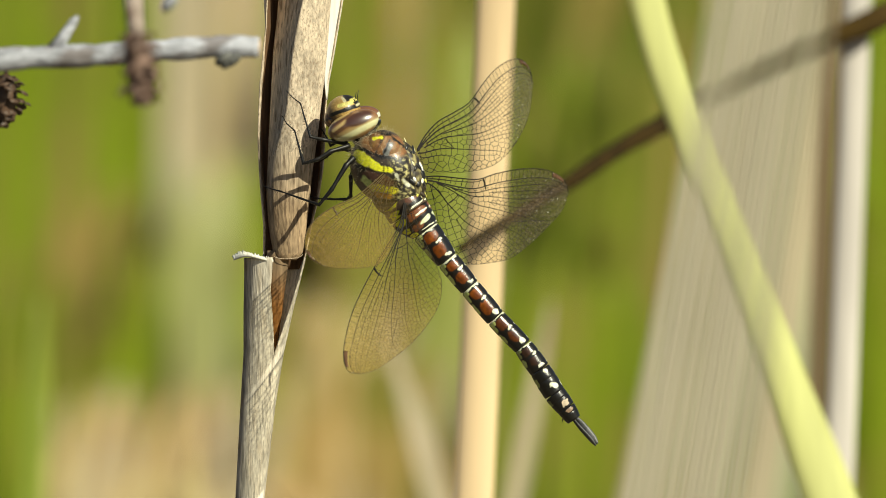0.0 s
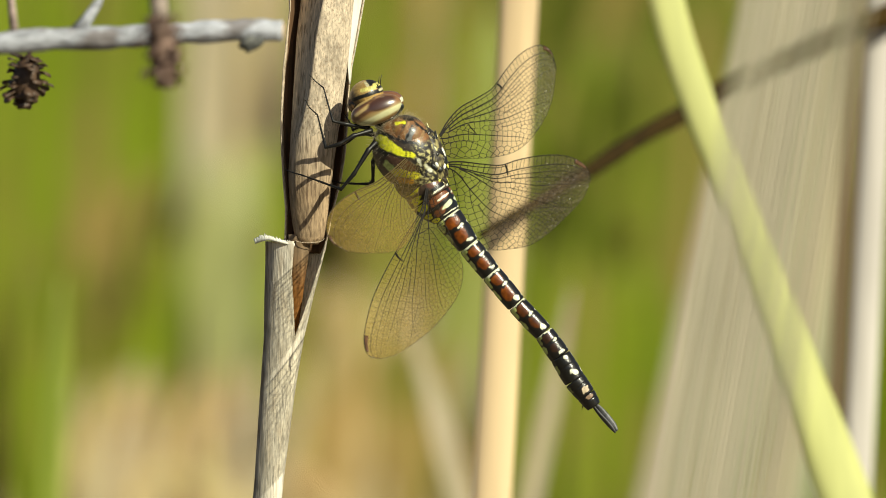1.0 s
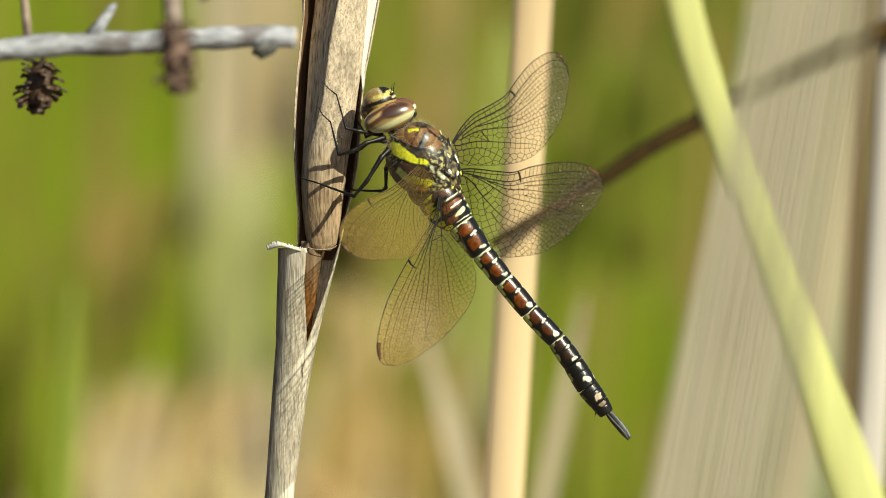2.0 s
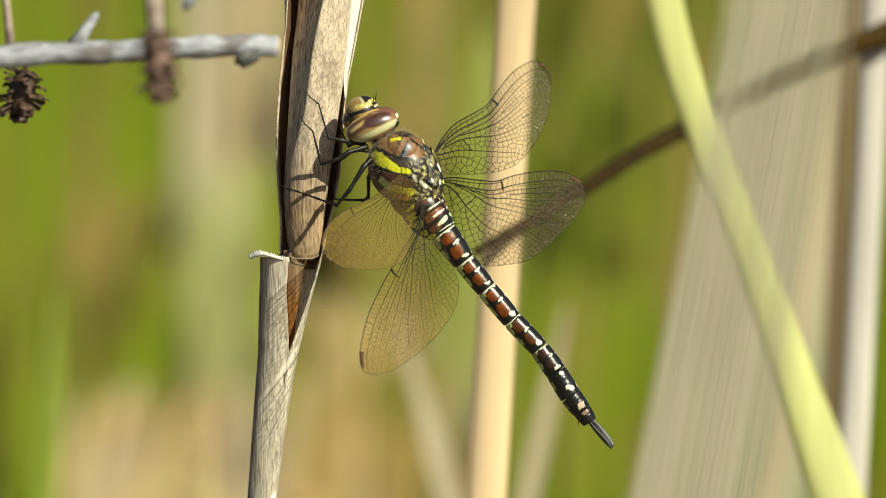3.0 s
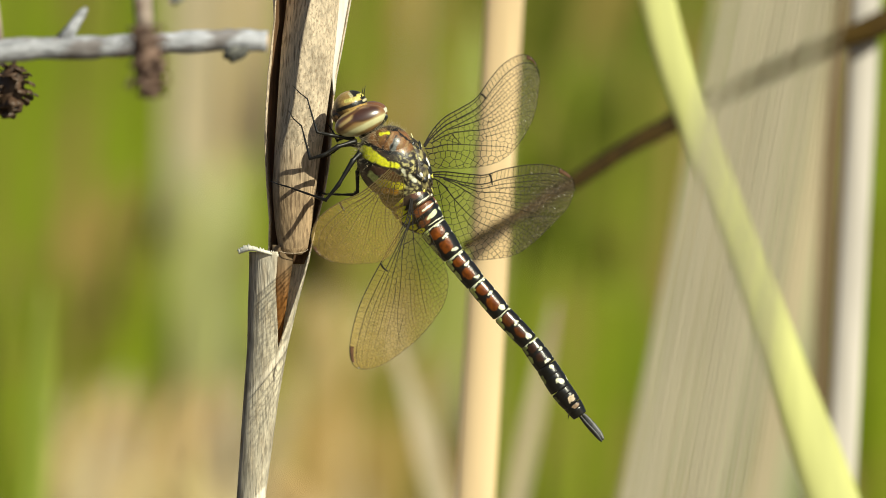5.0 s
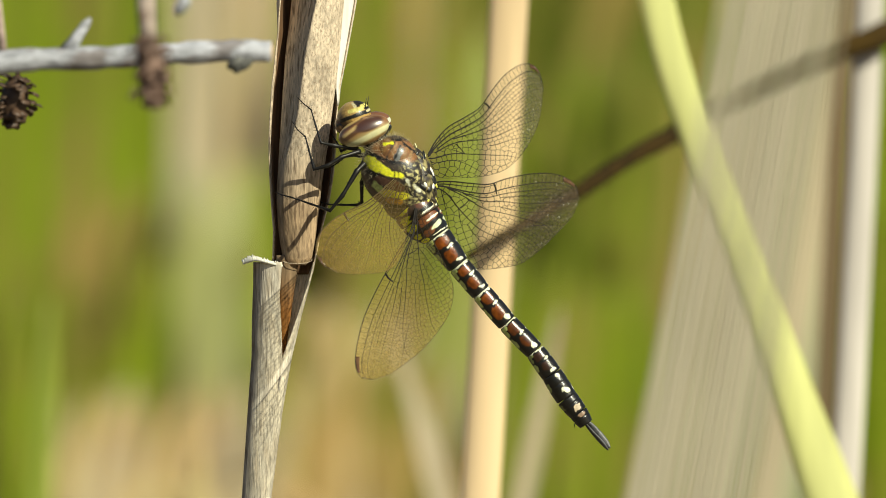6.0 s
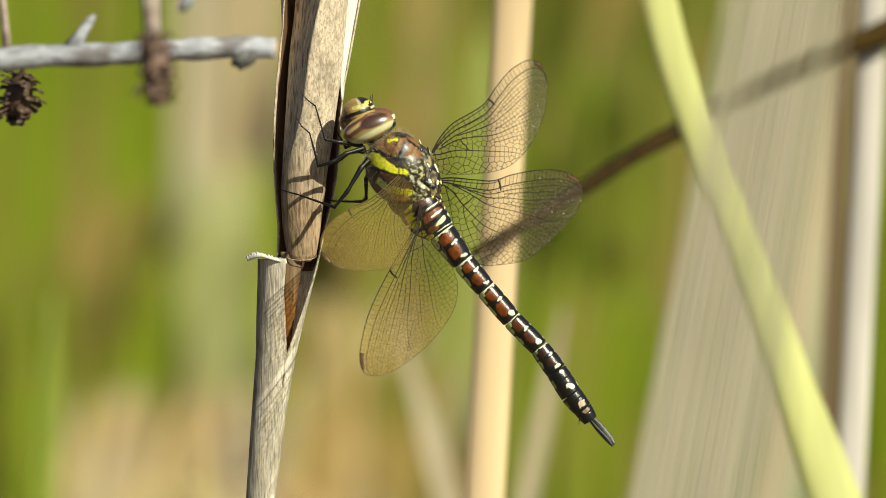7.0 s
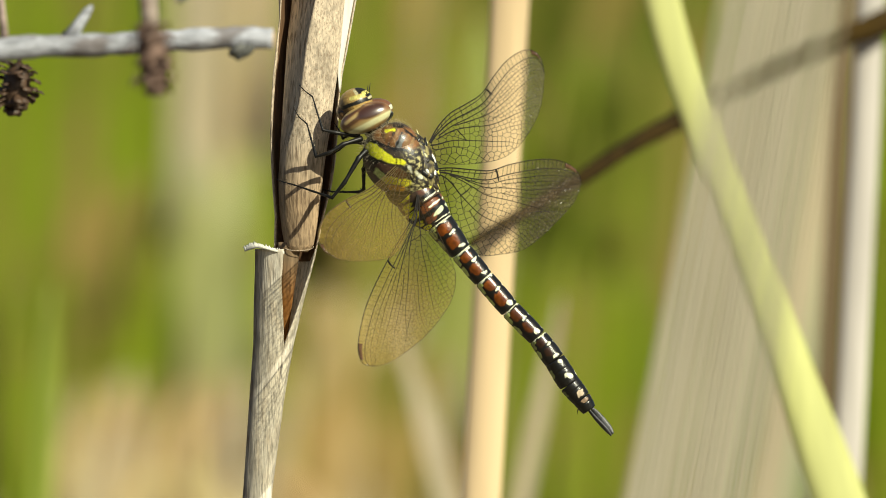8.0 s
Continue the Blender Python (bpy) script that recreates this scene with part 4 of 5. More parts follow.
def build_abdomen(root):
    rng = random.Random(6)
    for k in range(10):
        (u0, v0, r0), (u1, v1, r1) = RINGS[k], RINGS[k + 1]
        a, b = near(u0 - 2.8, v0 + 1.9), near(u1 - 2.8, v1 + 1.9)
        r0, r1 = r0 + 1.3, r1 + 1.3
        way = (b - a).normalized()
        dors = (DORSAL - way * DORSAL.dot(way)).normalized()
        left = (LEFT - way * LEFT.dot(way)).normalized()
        rows, marks = [], []
        ns, na = 56, 112
        for i in range(ns + 1):
            s = i / ns
            r = r0 + (r1 - r0) * s
            swell = 1 + 0.05 * math.sin(math.pi * s) - (0.10 * max(0, 1 - s / 0.05) + 0.13 * max(0, (s - 0.965) / 0.035)) * (1.0 if k < 7 else 0.45)
            if k >= 2:
                swell *= 1 - 0.035 * math.exp(-((s - 0.42) / 0.05) ** 2)
            row = []
            for j in range(na):
                th = 2 * math.pi * j / na
                flat = 1.0 if math.cos(th) > 0 else 0.92 + (0.42 * min(1, 2 - 1.25 * s) if k == 1 else 0.42 if k == 0 else 0) * (1 if k == 0 else max(0, 1 - s ** 2))
                row.append(a.lerp(b, s) + (dors * math.cos(th) * flat + left * math.sin(th)) * (r * swell * UNIT))
                w = 0.06 * noise.noise((k * 7.0 + s * 7, th * 3.0, 1.0))
                marks.append(segment_mark(k + 1, s + w * 0.8, math.degrees(math.atan2(math.sin(th), math.cos(th))) + w * 160))
            rows.append(row)
        if k == 9:
            rows.append([b for _ in range(na)])
            marks += [BLACK] * na
        verts, faces = grid(rows, True)
        tone = iter(marks)
        part("segment", (verts, faces), M_SHELL, root, "abdomen ring, dark with red-brown and cream marks" if 1 < k < 7 else "", marking=lambda q: next(tone))
    # tail appendages
    e, way = near(1045, 740), (near(1086, 788) - near(1045, 740)).normalized()
    side = LEFT - way * LEFT.dot(way)
    for sgn in (1, -1):
        pts = [e + side.normalized() * (0.42 * MM * sgn), e + way * 1.8 * MM + side.normalized() * (0.55 * MM * sgn),
               e + way * 3.9 * MM + side.normalized() * (0.42 * MM * sgn), e + way * 5.05 * MM + side.normalized() * (0.3 * MM * sgn)]
        w = [0.45 * MM, 0.85 * MM, 0.95 * MM, 0.3 * MM]
        line = [Vector(p) for p in smooth_line([tuple(p) for p in pts], 5)]
        wid = [float(x[0]) for x in smooth_line([(x,) for x in w], 5)]
        part("tail_blade", ribbon(line, wid, DORSAL + LEFT * 0.6 * sgn, 0.35, 0.00016), M_TAIL, root, "long flat grey-black tail appendage")
    part("spine", tube([near(1027, 738), near(1025, 746), near(1024, 752)], [0.10 * MM, 0.07 * MM, 0.02 * MM], 6), M_LEG, root)
    part("tail_plate", blob(near(1034, 739), way * 1.0 * MM, LEFT * 0.7 * MM, DORSAL * 0.35 * MM, 16, 10), M_SHELL, root, marking=lambda q: BLACK)


def box_mark(s, t, s0, s1, t0, t1, soft_s=0.012, soft_t=3.0, corner=2.6):
    """How far (0 to 1) a place lies in a rounded patch of an abdomen ring."""
    x = abs(s - (s0 + s1) / 2) / ((s1 - s0) / 2)
    y = abs(t - (t0 + t1) / 2) / ((t1 - t0) / 2)
    q = (x ** corner + y ** corner) ** (1 / corner)
    return max(0.0, min(1.0, (1.08 - q) / 0.16))


def segment_mark(k, s, th):
    """Colour of abdomen ring k at s along it and th degrees from the back's middle (left positive)."""
    t = abs(th)
    c = BLACK
    if k == 1:
        c = blend((0.075, 0.048, 0.032), (0.13, 0.05, 0.025), box_mark(s, t, 0.1, 0.6, 8, 60))
        c = blend(c, BLACK, box_mark(s, t, 0.62, 0.8, -60, 100))
        c = blend(c, CREAM, box_mark(s, t, 0.80, 0.90, 6, 58))
        c = blend(c, YELLOW, max(box_mark(s, t, 0.05, 0.42, 84, 122), box_mark(s, t, 0.55, 0.95, 92, 128)))
        return c
    if k == 2:
        c = blend(BLACK, (0.19, 0.065, 0.025), box_mark(s, t, 0.0, 0.34, 10, 84, corner=4))
        c = blend(c, (0.17, 0.06, 0.025), box_mark(s, t, 0.55, 0.80, 50, 92, corner=4))
        c = blend(c, CREAM, box_mark(s, t, 0.20, 0.28, 8, 58))
        c = blend(c, (0.66, 0.72, 0.46), box_mark(s - 0.002 * (t - 34), t, 0.50, 0.70, 6, 56))
        c = blend(c, CREAM, box_mark(s, t, 0.86, 0.92, 4, 70))
        c = blend(c, YELLOW, max(box_mark(s, t, 0.0, 0.34, 92, 126), box_mark(s, t, 0.46, 0.72, 98, 132), box_mark(s, t, 0.78, 0.97, 84, 130)))
        return c
    fade = max(0.0, min(1.0, (7.4 - k) / 2.4))
    red = blend(BLACK, blend(RED, (0.33, 0.085, 0.006), 0.25 + 0.6 * noise.noise((s * 5, t * 0.05, k))), fade)
    if k <= 7:
        c = blend(c, red, box_mark(s, t, 0.085, 0.355, 24, 86, corner=3))
        c = blend(c, red, box_mark(s, t, 0.475, 0.82, 26 if k < 6 else 38, 88 if k < 6 else 78, corner=2.6))
        c = blend(c, CREAM, box_mark(s, t, 0.365, 0.45, 12, 52 if k < 7 else 44, corner=1.5))
        c = blend(c, CREAM, box_mark(s + 0.0011 * (t - 34), t, 0.82, 0.92, 14, 52))
        c = blend(c, CREAM, box_mark(s, t, -0.02, 0.042, -20, 112, corner=6))
        c = blend(c, LIME, max(box_mark(s, t, 0.02, 0.32, 98, 130, corner=4), box_mark(s, t, 0.02, 0.14, 80, 126)) * (1.0 if k < 7 else 0.5))
        c = blend(c, LIME, box_mark(s, t, 0.37, 0.68, 102, 145, corner=3) * (1.0 if k < 7 else 0.8))
    elif k == 8:
        c = blend(c, CREAM, box_mark(s, t, 0.02, 0.22, 22, 50, corner=1.6))
        c = blend(c, CREAM, box_mark(s + 0.002 * (t - 38), t, 0.60, 0.84, 16, 58))
        c = blend(c, LIME, 0.6 * box_mark(s, t, 0.2, 0.55, 105, 140))
    elif k == 9:
        c = blend(c, (0.60, 0.48, 0.34), box_mark(s, t, 0.55, 0.90, 20, 62))
        c = blend(c, LIME, 0.3 * box_mark(s, t, 0.1, 0.5, 105, 135))
    else:
        c = blend(c, (0.30, 0.20, 0.13), box_mark(s, t, 0.05, 0.35, 20, 70))
    return c


def build_leg(root, rng, *rows):
    """One leg through places u, v, depth in mm, and radius in mm; bristles along the shin."""
    pts = []
    for u, v, dep, r in rows:
        w = (len(pts) / (len(rows) - 1)) ** 1.3
        p = at(u, v, dep * MM + BODY * (1 - w))
        pts.append(p)
    line, radii = [], []
    for i in range(len(pts) - 1):
        for s in range(6):
            line.append(pts[i].lerp(pts[i + 1], s / 6))
            base = rows[i][3] + (rows[i + 1][3] - rows[i][3]) * s / 6
            radii.append(0.82 * base * MM * (1.15 if s == 0 else 0.94 + 0.08 * math.sin(s)))
    line.append(pts[-1])
    radii.append(rows[-1][3] * MM)
    leg = part("leg", tube(line, radii, 9), M_LEG, root, "thin black bristly leg")
    verts, faces = [], []
    for i in range(8, len(line) - 3):
        for _ in range(2):
            way = (line[i + 1] - line[i]).normalized()
            out = Vector((rng.uniform(-1, 1), rng.uniform(-1, 1), rng.uniform(-1, 1)))
            out = (out - way * out.dot(way)).normalized()
            ln = rng.uniform(0.35, 0.7) * MM
            v, f = tube([line[i], line[i] + out * ln + way * 0.25 * MM], [0.03 * MM, 0.01 * MM], 3, False)
            k = len(verts)
            verts += v
            faces += [tuple(x + k for x in y) for y in f]
    part("bristles", (verts, faces), M_LEG, leg)
    claw = pts[-1]
    part("claw", tube([claw, claw + Vector((-0.25 * MM, -0.1 * MM, 0.25 * MM))], [0.06 * MM, 0.02 * MM], 5), M_LEG, leg)


def build_legs(root):
    rng = random.Random(12)
    build_leg(root, rng, (640, 258, 0.0, 0.42), (600, 252, -2.6, 0.34), (576, 247, -3.6, 0.24), (566, 215, -3.4, 0.15), (558, 188, -3.3, 0.12), (545, 178, -3.2, 0.09), (535, 168, -3.0, 0.06))
    build_leg(root, rng, (645, 262, -1.5, 0.45), (612, 272, -3.2, 0.38), (588, 287, -4.2, 0.34), (564, 294, -4.6, 0.30), (555, 262, -4.0, 0.17), (548, 236, -3.6, 0.13), (534, 224, -3.2, 0.10), (527, 212, -2.9, 0.06))
    build_leg(root, rng, (652, 284, -2.2, 0.55), (640, 296, -3.4, 0.45), (614, 340, -4.4, 0.36), (592, 367, -4.8, 0.30), (560, 356, -4.3, 0.19), (522, 343, -3.6, 0.14), (506, 339, -3.2, 0.11), (494, 334, -2.6, 0.06))
    build_leg(root, rng, (656, 296, 1.0, 0.5), (648, 316, 1.4, 0.36), (648, 352, 1.8, 0.30), (640, 357, 1.8, 0.26), (615, 357, 1.6, 0.19), (590, 356, 1.2, 0.14), (576, 352, 0.6, 0.08))
    build_leg(root, rng, (646, 250, 1.0, 0.42), (622, 256, 1.6, 0.30), (612, 262, 1.8, 0.24), (604, 246, 1.4, 0.14), (596, 234, 0.8, 0.08))
    build_leg(root, rng, (650, 270, 1.2, 0.45), (632, 268, 1.6, 0.36), (616, 272, 1.8, 0.28), (606, 282, 1.2, 0.15), (594, 290, 0.4, 0.08))


# Wings. lead and trail run from the root to the tip in plan units; veins are places (a along, f across) of the wing.
# Long veins of each kind of wing: radius of the first end and of the last in mm, then places a, f.
FORE_VEINS = (
    (0.085, 0.045, (0.0, 0.16), (0.2, 0.15), (0.5, 0.13), (0.8, 0.14), (0.95, 0.16)),
    (0.060, 0.055, (0.0, 0.10), (0.2, 0.075), (0.47, 0.03)),
    (0.065, 0.030, (0.10, 0.24), (0.22, 0.24), (0.5, 0.21), (0.8, 0.25), (0.97, 0.34)),
    (0.055, 0.028, (0.22, 0.26), (0.40, 0.31), (0.6, 0.40), (0.8, 0.47), (0.95, 0.58)),
    (0.060, 0.028, (0.08, 0.30), (0.27, 0.36), (0.45, 0.50), (0.62, 0.66), (0.75, 0.84), (0.81, 1.0)),
    (0.070, 0.030, (0.0, 0.42), (0.14, 0.48), (0.27, 0.58), (0.40, 0.70), (0.5, 0.84), (0.57, 1.0)),
    (0.055, 0.045, (0.23, 0.36), (0.27, 0.58), (0.20, 0.44), (0.23, 0.36)),
    (0.045, 0.028, (0.02, 0.62), (0.12, 0.60), (0.22, 0.68), (0.31, 0.86), (0.36, 1.0)),
    (0.034, 0.024, (0.50, 0.28), (0.66, 0.33), (0.82, 0.37), (0.96, 0.47)),
    (0.034, 0.024, (0.45, 0.42), (0.60, 0.52), (0.76, 0.61), (0.90, 0.80)),
    (0.034, 0.024, (0.42, 0.58), (0.54, 0.70), (0.64, 0.85), (0.70, 1.0)),
    (0.034, 0.024, (0.62, 0.58), (0.74, 0.70), (0.83, 0.86), (0.87, 1.0)))
HIND_VEINS = (
    (0.085, 0.045, (0.0, 0.16), (0.2, 0.14), (0.42, 0.11), (0.7, 0.12), (0.95, 0.16)),
    (0.060, 0.055, (0.0, 0.10), (0.2, 0.06), (0.40, 0.02)),
    (0.065, 0.030, (0.12, 0.17), (0.25, 0.17), (0.5, 0.17), (0.8, 0.24), (0.97, 0.36)),
    (0.055, 0.028, (0.22, 0.18), (0.42, 0.23), (0.6, 0.33), (0.8, 0.45), (0.94, 0.60)),
    (0.060, 0.030, (0.12, 0.18), (0.27, 0.24), (0.45, 0.36), (0.62, 0.52), (0.74, 0.74), (0.80, 1.0)),
    (0.075, 0.030, (0.0, 0.22), (0.10, 0.28), (0.22, 0.43), (0.34, 0.52), (0.48, 0.66), (0.58, 0.84), (0.63, 1.0)),
    (0.055, 0.045, (0.27, 0.24), (0.22, 0.43), (0.14, 0.30)),
    (0.045, 0.028, (0.22, 0.43), (0.26, 0.60), (0.34, 0.78), (0.42, 1.0)),
    (0.045, 0.028, (0.08, 0.28), (0.12, 0.50), (0.18, 0.74), (0.26, 1.0)),
    (0.040, 0.028, (0.03, 0.30), (0.06, 0.58), (0.10, 0.80), (0.14, 1.0)),
    (0.034, 0.024, (0.45, 0.20), (0.62, 0.25), (0.80, 0.34), (0.95, 0.48)),
    (0.034, 0.024, (0.45, 0.30), (0.60, 0.42), (0.76, 0.56), (0.89, 0.80)),
    (0.034, 0.024, (0.42, 0.45), (0.55, 0.60), (0.65, 0.79), (0.71, 1.0)),
    (0.034, 0.024, (0.62, 0.60), (0.72, 0.70), (0.80, 0.84), (0.86, 1.0)),
    (0.034, 0.024, (0.30, 0.55), (0.40, 0.70), (0.48, 0.86), (0.53, 1.0)))


def build_wing(root, shape, lead, trail, depth, film, ink, seed, label, cell=1.0, net=1.0, bare=0.0, tip_ink=None):
    """A wing as a clear film with a net of veins. depth: table of metres from the insect's plane over the share of the span."""
    fore = shape == "fore"
    veins = FORE_VEINS if fore else HIND_VEINS
    nodus = 0.48 if fore else 0.41
    rng = random.Random(seed)

    def even(points):
        line = np.array(smooth_line(points, 24))
        run = np.concatenate([[0], np.cumsum(np.hypot(*np.diff(line, axis=0).T))])
        return line, run / run[-1]

    (front, front_at), (rear, rear_at) = even(lead), even(trail)
    base, tip = (front[0] + rear[0]) / 2, front[-1]
    reach = tip - base
    size = float(np.hypot(*reach))

    def uv(a, f):
        p = np.array([np.interp(a, front_at, front[:, i]) for i in (0, 1)])
        q = np.array([np.interp(a, rear_at, rear[:, i]) for i in (0, 1)])
        return p + (q - p) * f

    def spot(p, lift=0.0):
        s = float((p - base) @ reach) / size ** 2
        off = abs(float(reach[0] * (p[1] - base[1]) - reach[1] * (p[0] - base[0]))) / size ** 2
        ripple = 0.00012 * math.sin(off * 70) * min(1, s * 3)
        return at(p[0], p[1], lerp_table(depth, s) + 0.0012 * math.sin(max(0, min(1, s)) * math.pi) + ripple + lift)

    # film
    rows = []
    for i in range(65):
        a = i / 64
        p, q = uv(a, 0), uv(a, 1)
        rows.append([spot(p + (q - p) * j / 20) for j in range(21)])
    haze = {}
    for i, row in enumerate(rows):
        for j, p in enumerate(row):
            a, f = i / 64, j / 20
            h = max(0.0, min(1.0, (a - 0.22) / 0.55))
            haze[tuple(p)] = min(1.0, bare * min(1, a / 0.35) + 0.05 + 0.95 * h * h * (3 - 2 * h))
    wing = part("wing", grid(rows), film, root, label, marking=lambda p: (haze[tuple(p)],) * 3)

    # cells: seeds on both sides of each long vein, then as close as the cell size lets them
    ring_line = np.array([uv(a, 0.15 if fore else 0.13) for a in np.linspace(0.0, 0.985, 60)] + [uv(a, 1) for a in np.linspace(1, 0.0, 90)])
    xs, ys = ring_line[:, 0], ring_line[:, 1]
    xr, yr = np.roll(xs, 1), np.roll(ys, 1)

    def inside(p):
        cut = ((ys > p[1]) != (yr > p[1])) & (p[0] < (xr - xs) * (p[1] - ys) / (yr - ys + 1e-12) + xs)
        return bool(cut.sum() % 2)

    def gap(p):
        s = max(0.0, min(1.0, float((p - base) @ reach) / size ** 2))
        return cell * lerp_table([(0, 13.5), (0.25, 12.5), (0.45, 9.4), (0.65, 7.0), (1, 5.4)], s)

    lines = []
    for r0, r1, *places in veins:
        pts = np.array([uv(a, f) for a, f in (smooth_line(places, 12) if len(places) > 4 or places[0] != places[-1] else places)])
        lines.append((r0, r1, pts))
    seeds = []

    def sow(p, near_share):
        if seeds:
            gone = np.array(seeds) - p
            if np.min((gone ** 2).sum(1)) < (near_share * gap(p)) ** 2:
                return
        seeds.append(p)

    for r0, r1, pts in lines[2:]:
        walked = 0.0
        for p, q in zip(pts[:-1], pts[1:]):
            step = float(np.hypot(*(q - p)))
            walked += step
            if walked > gap(p) * 0.8 and step > 0:
                walked = 0.0
                side = np.array([-(q - p)[1], (q - p)[0]]) / step
                h = gap(p) * 0.46
                for sgn in (1, -1):
                    z = p + side * h * sgn
                    if inside(z):
                        sow(z, 0.72)
    low, high = ring_line.min(0), ring_line.max(0)
    for _ in range(9000):
        z = np.array([rng.uniform(low[0], high[0]), rng.uniform(low[1], high[1])])
        if inside(z):
            sow(z, 0.86)
    rim_out = []
    for p, q in zip(ring_line, np.roll(ring_line, -1, 0)):
        n = max(1, int(np.hypot(*(q - p)) / 5))
        for i in range(n):
            w = p + (q - p) * i / n
            t = (q - p) / (np.hypot(*(q - p)) + 1e-9)
            out = np.array([t[1], -t[0]])
            out = out if not inside(w + out * 1.5) else -out
            rim_out.append(w + out * 3.0)
    pts2 = [Vector((float(p[0]), float(p[1]))) for p in seeds + rim_out]
    vs, _, tris, *_ = delaunay_2d_cdt(pts2, [], [], 0, 1e-6)

    def centre(t):
        (ax, ay), (bx, by), (cx, cy) = (vs[i] for i in t)
        dd = 2 * (ax * (by - cy) + bx * (cy - ay) + cx * (ay - by))
        if abs(dd) < 1e-9:
            return None
        return np.array([((ax * ax + ay * ay) * (by - cy) + (bx * bx + by * by) * (cy - ay) + (cx * cx + cy * cy) * (ay - by)) / dd,
                         ((ax * ax + ay * ay) * (cx - bx) + (bx * bx + by * by) * (ax - cx) + (cx * cx + cy * cy) * (bx - ax)) / dd])

    centres = [centre(t) for t in tris]
    within = [c is not None and inside(c) for c in centres]
    owner = {}
    for k, t in enumerate(tris):
        for i in range(3):
            owner.setdefault(tuple(sorted((t[i], t[(i + 1) % 3]))), []).append(k)
    nets = {False: ([], []), True: ([], [])}

    def vein(p, q, r):
        far = float(((p + q) / 2 - base) @ reach) / size ** 2
        store_v, store_f = nets[bool(tip_ink) and far > 0.52]
        v, f = tube([spot(p), spot(q)], r * MM * net * (1.0 - 0.58 * max(0, min(1, far)) ** 0.8), 4, False)
        k = len(store_v)
        store_v.extend(v)
        store_f.extend(tuple(x + k for x in y) for y in f)

    for pair in owner.values():
        if len(pair) != 2 or not (within[pair[0]] or within[pair[1]]) or centres[pair[0]] is None or centres[pair[1]] is None:
            continue
        p, q = centres[pair[0]], centres[pair[1]]
        if not within[pair[0]]:
            p, q = q, p
        if not inside(q):
            lo, hi = 0.0, 1.0
            for _ in range(8):
                m = (lo + hi) / 2
                lo, hi = (m, hi) if inside(p + (q - p) * m) else (lo, m)
            q = p + (q - p) * lo
        if 0.3 < np.hypot(*(q - p)) < 40:
            vein(p, q, 0.056)
    # straight cross veins before the radius, two of them strong
    edge = lambda a: lerp_table([(x, y) for x, y in veins[0][2:]], a)
    a, k = 0.05, 0
    while a < 0.95:
        b = a + rng.uniform(-0.006, 0.006) + (0.006 if fore else 0)
        vein(uv(a, 0.0), uv(b, edge(b)), 0.10 if k in (2, 6) else 0.066)
        a += (0.036 if a < nodus else 0.026) * rng.uniform(0.85, 1.15)
        k += 1
    for far, (v, f) in nets.items():
        if v:
            part("vein_net", (v, f), tip_ink if far else ink, wing, "fine dark vein net")
    for r0, r1, pts in lines:
        n = len(pts)
        part("long_vein", tube([spot(p) for p in pts], [(r0 * 1.6 + (r1 - r0 * 1.6) * (i / (n - 1)) ** 0.8) * MM * net for i in range(n)], 6), ink, wing)
    span = np.linspace(0, 1, 61)
    part("front_vein", tube([spot(uv(x, 0)) for x in span], [(0.10 - 0.055 * x) * MM for x in span], 6), ink, wing)
    part("rear_edge", tube([spot(uv(x, 1)) for x in span], 0.026 * MM, 6), tip_ink or ink, wing)
    part("nodus", tube([spot(uv(nodus - 0.02, 0)), spot(uv(nodus, 0.07)), spot(uv(nodus + 0.015, 0.15))], [0.13 * MM, 0.14 * MM, 0.09 * MM], 6), ink, wing)
    rows = [[spot(uv(x, 0.01 + 0.075 * j / 3), -0.05 * MM) for j in range(4)] for x in np.linspace(0.83, 0.91, 9)]
    part("stigma", grid(rows), M_STIGMA, wing, "red-brown wing stigma", thick=0.0001)
    return wing


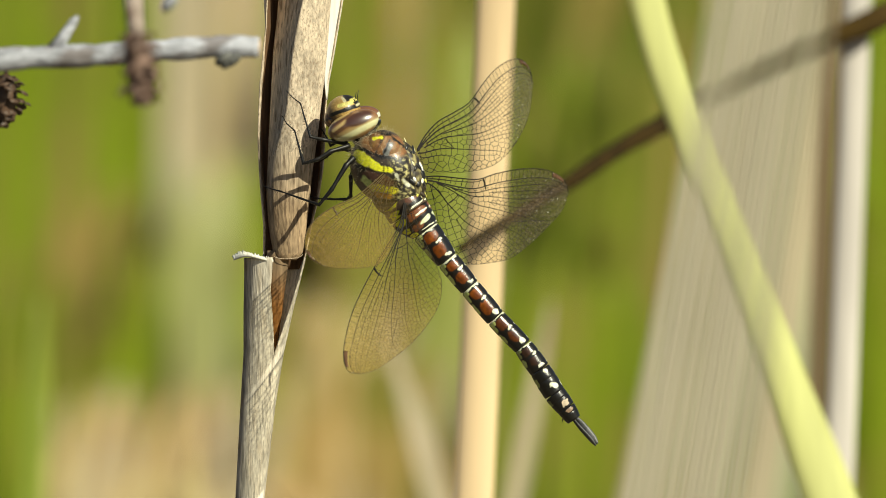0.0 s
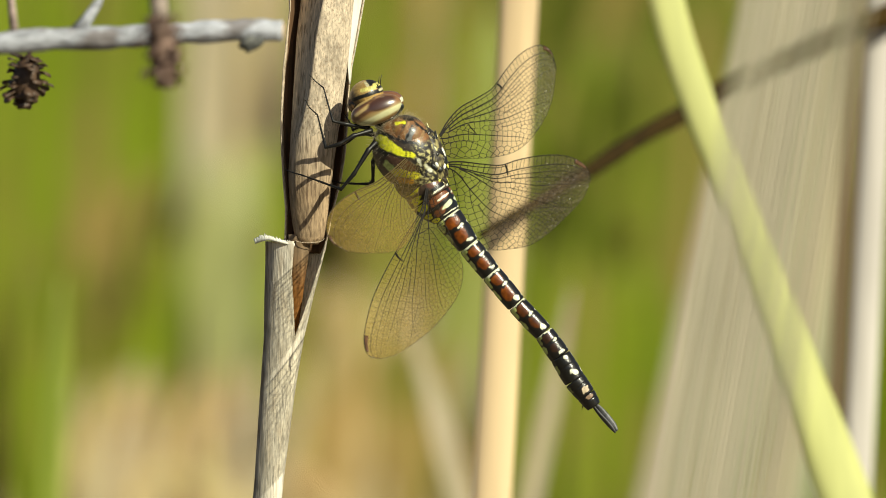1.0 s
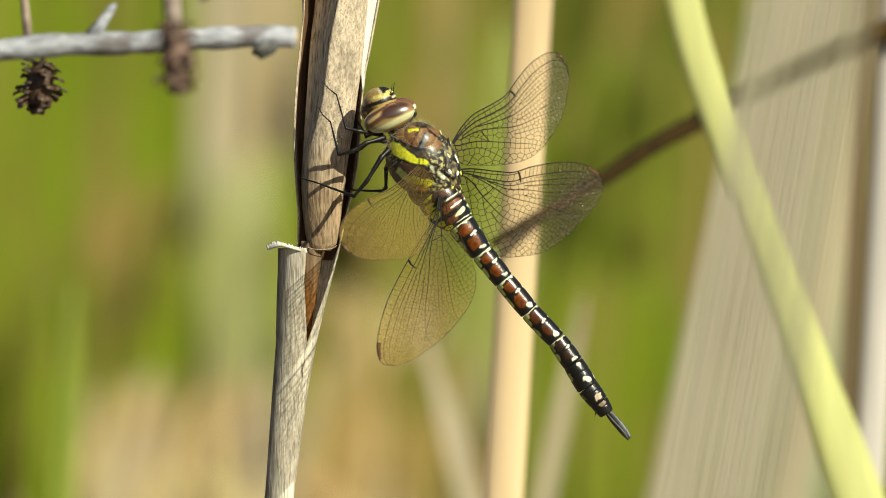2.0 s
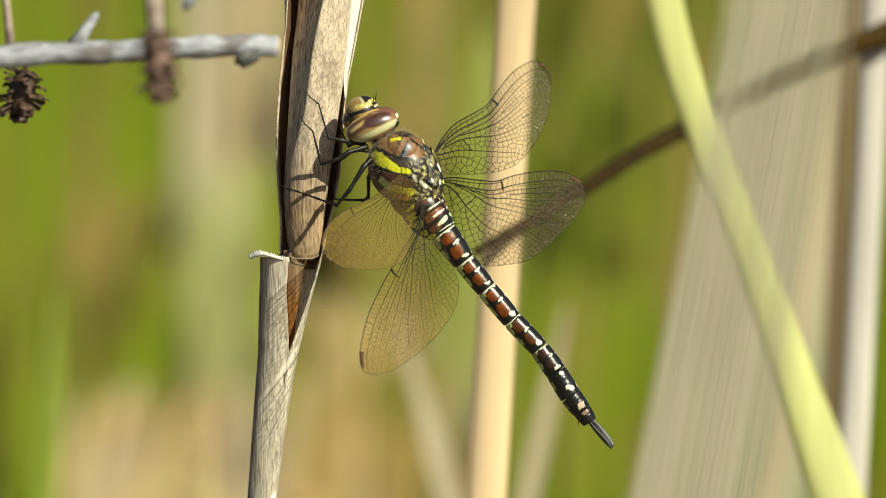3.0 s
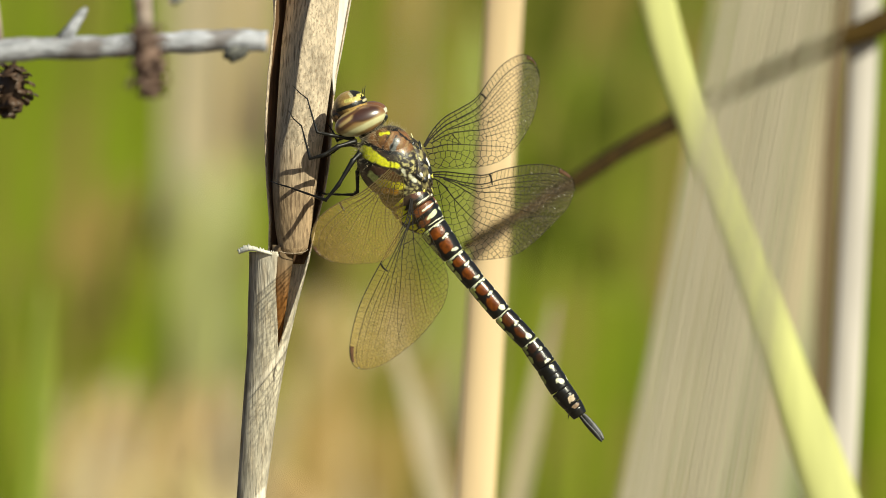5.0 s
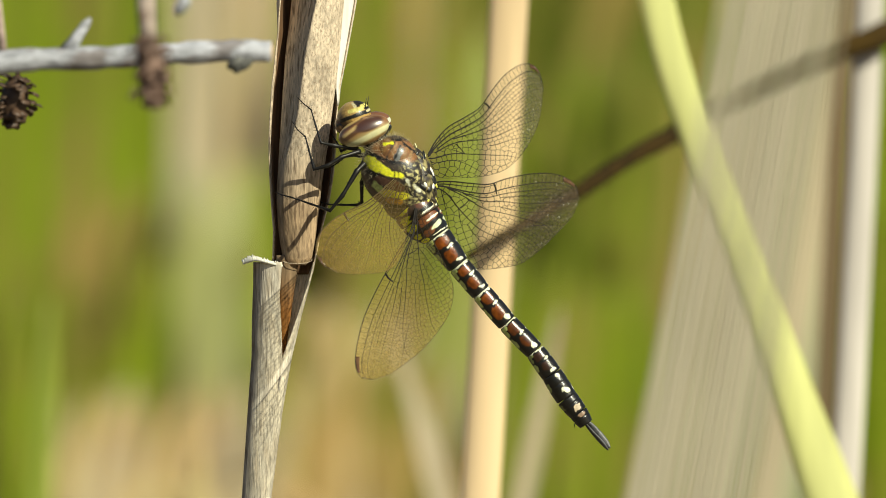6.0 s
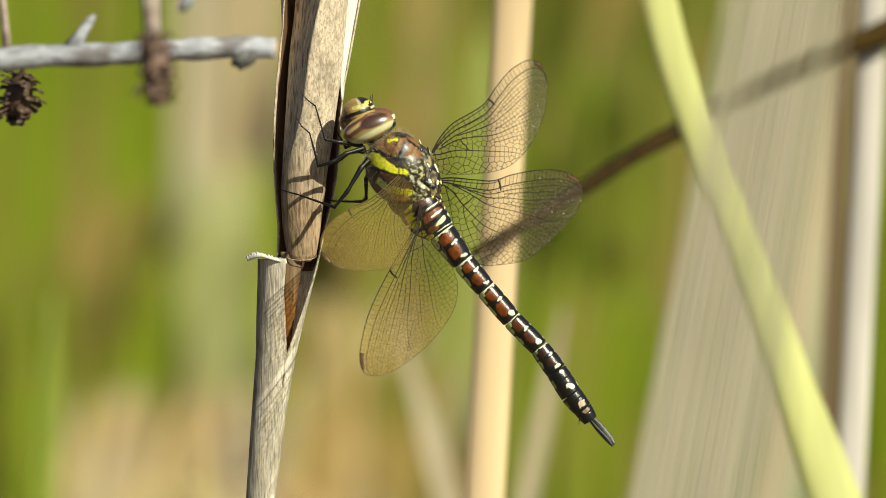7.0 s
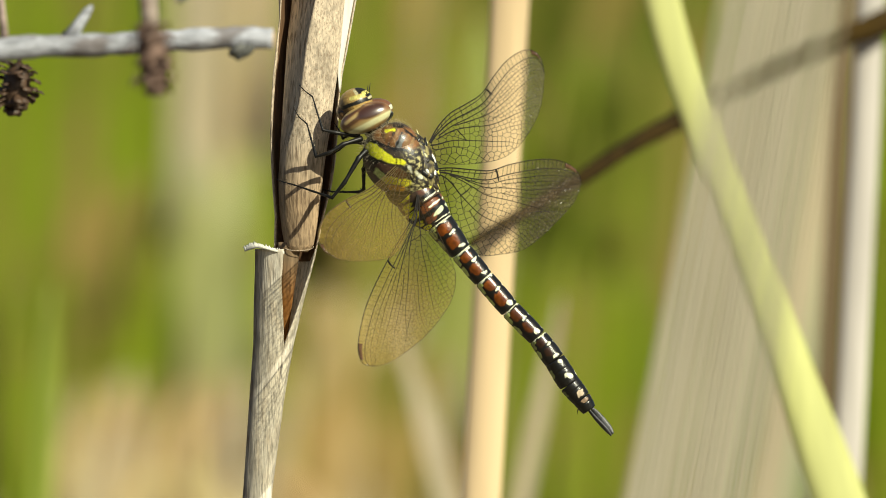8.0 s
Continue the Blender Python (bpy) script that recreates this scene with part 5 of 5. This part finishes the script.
def build_dragonfly():
    root = thing("dragonfly", PIVOT, "brown and yellow hawker dragonfly clinging to a dead reed", "dragonfly")
    build_abdomen(root)
    build_thorax(root)
    build_head(root)
    build_legs(root)
    build_wing(root, "fore",
               [(765, 268), (780, 242), (801, 219), (830, 202), (857, 184), (880, 152), (902, 126), (928, 109), (948, 108), (962, 122), (969, 148)],
               [(770, 284), (776, 302), (790, 309), (820, 309), (855, 307), (885, 301), (908, 290), (930, 268), (950, 236), (963, 200), (969, 148)],
               [(0, BODY - 0.0006), (1, BODY + 0.030)], M_FILM, M_VEIN, 21, "clear netted right forewing", 0.86, 0.92)
    build_wing(root, "hind",
               [(770, 318), (800, 315), (845, 319), (874, 320), (905, 310), (945, 302), (982, 301), (1010, 309), (1028, 325), (1033, 344)],
               [(768, 340), (778, 376), (800, 420), (826, 456), (856, 470), (895, 468), (930, 460), (962, 437), (995, 405), (1021, 375), (1033, 344)],
               [(0, BODY - 0.0006), (1, BODY + 0.030)], M_FILM_SMOKE, M_VEIN, 22, "clear netted right hindwing with a smoky tip", 0.92, 0.92)
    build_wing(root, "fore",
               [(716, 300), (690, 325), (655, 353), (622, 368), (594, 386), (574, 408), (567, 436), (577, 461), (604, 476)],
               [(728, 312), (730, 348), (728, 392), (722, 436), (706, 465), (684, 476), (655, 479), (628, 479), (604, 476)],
               [(0, BODY - 0.0022), (1, BODY - 0.032)], M_FILM_LIT, M_VEIN_LIT, 23, "left forewing, its film coloured amber for the sunlight", 0.62, 0.75, 0.35)
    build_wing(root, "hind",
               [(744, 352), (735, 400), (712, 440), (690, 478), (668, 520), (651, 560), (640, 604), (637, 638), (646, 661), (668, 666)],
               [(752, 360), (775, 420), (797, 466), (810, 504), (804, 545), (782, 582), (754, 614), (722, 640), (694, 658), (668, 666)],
               [(0, BODY - 0.0022), (0.25, BODY - 0.008), (1, BODY - 0.030)], M_FILM_LIT, M_VEIN, 24, "left hindwing, its film coloured amber for the sunlight", 0.8, 0.68, 0.0, tip_ink=M_VEIN_HALF_LIT)
    return root


FLY = build_dragonfly()


# ---- what moves ----
def motions():
    o = PIVOT
    tilt = [(0.0, 1.1), (0.5, 1.15), (1.0, 1.05), (1.2, 1.0), (2.3, 0.7), (2.5, 0.65), (3.0, 0.58), (3.5, 0.58), (4.0, 0.42), (4.2, 0.40), (5.3, 0.42), (5.5, 0.40), (6.0, 0.04),
            (6.5, 0.0), (7.0, 0.0), (7.5, -0.25), (8.0, -0.25)]
    foot = Vector(BLADE["origin"])
    sway = [(0.0, -4), (0.5, -5), (1.0, -15), (1.2, -13), (2.3, -6), (2.5, -5), (3.0, -6), (3.5, -5), (4.0, -15), (4.2, -8), (5.3, -1), (5.5, -3), (6.0, -5), (6.5, -2),
            (7.0, -9), (7.5, -3), (8.0, -3)]
    walk(BLADE, [(t, pose(foot.x, foot.y, foot.z, 0, a * 0.0055, 0)) for t, a in sway])
    for blade in SHEAF:
        low = Vector(blade["origin"])
        walk(blade, [(t, pose(low.x, low.y, low.z, 0, a * 0.0033, 0)) for t, a in ((0.0, 5), (0.5, 14), (1.0, 28), (1.2, 26), (2.3, 5), (2.5, 2), (3.0, 0), (8.0, 0))])
    walk(FLY, [(t, pose(o.x, o.y, o.z, 0, a, 0)) for t, a in tilt])


motions()
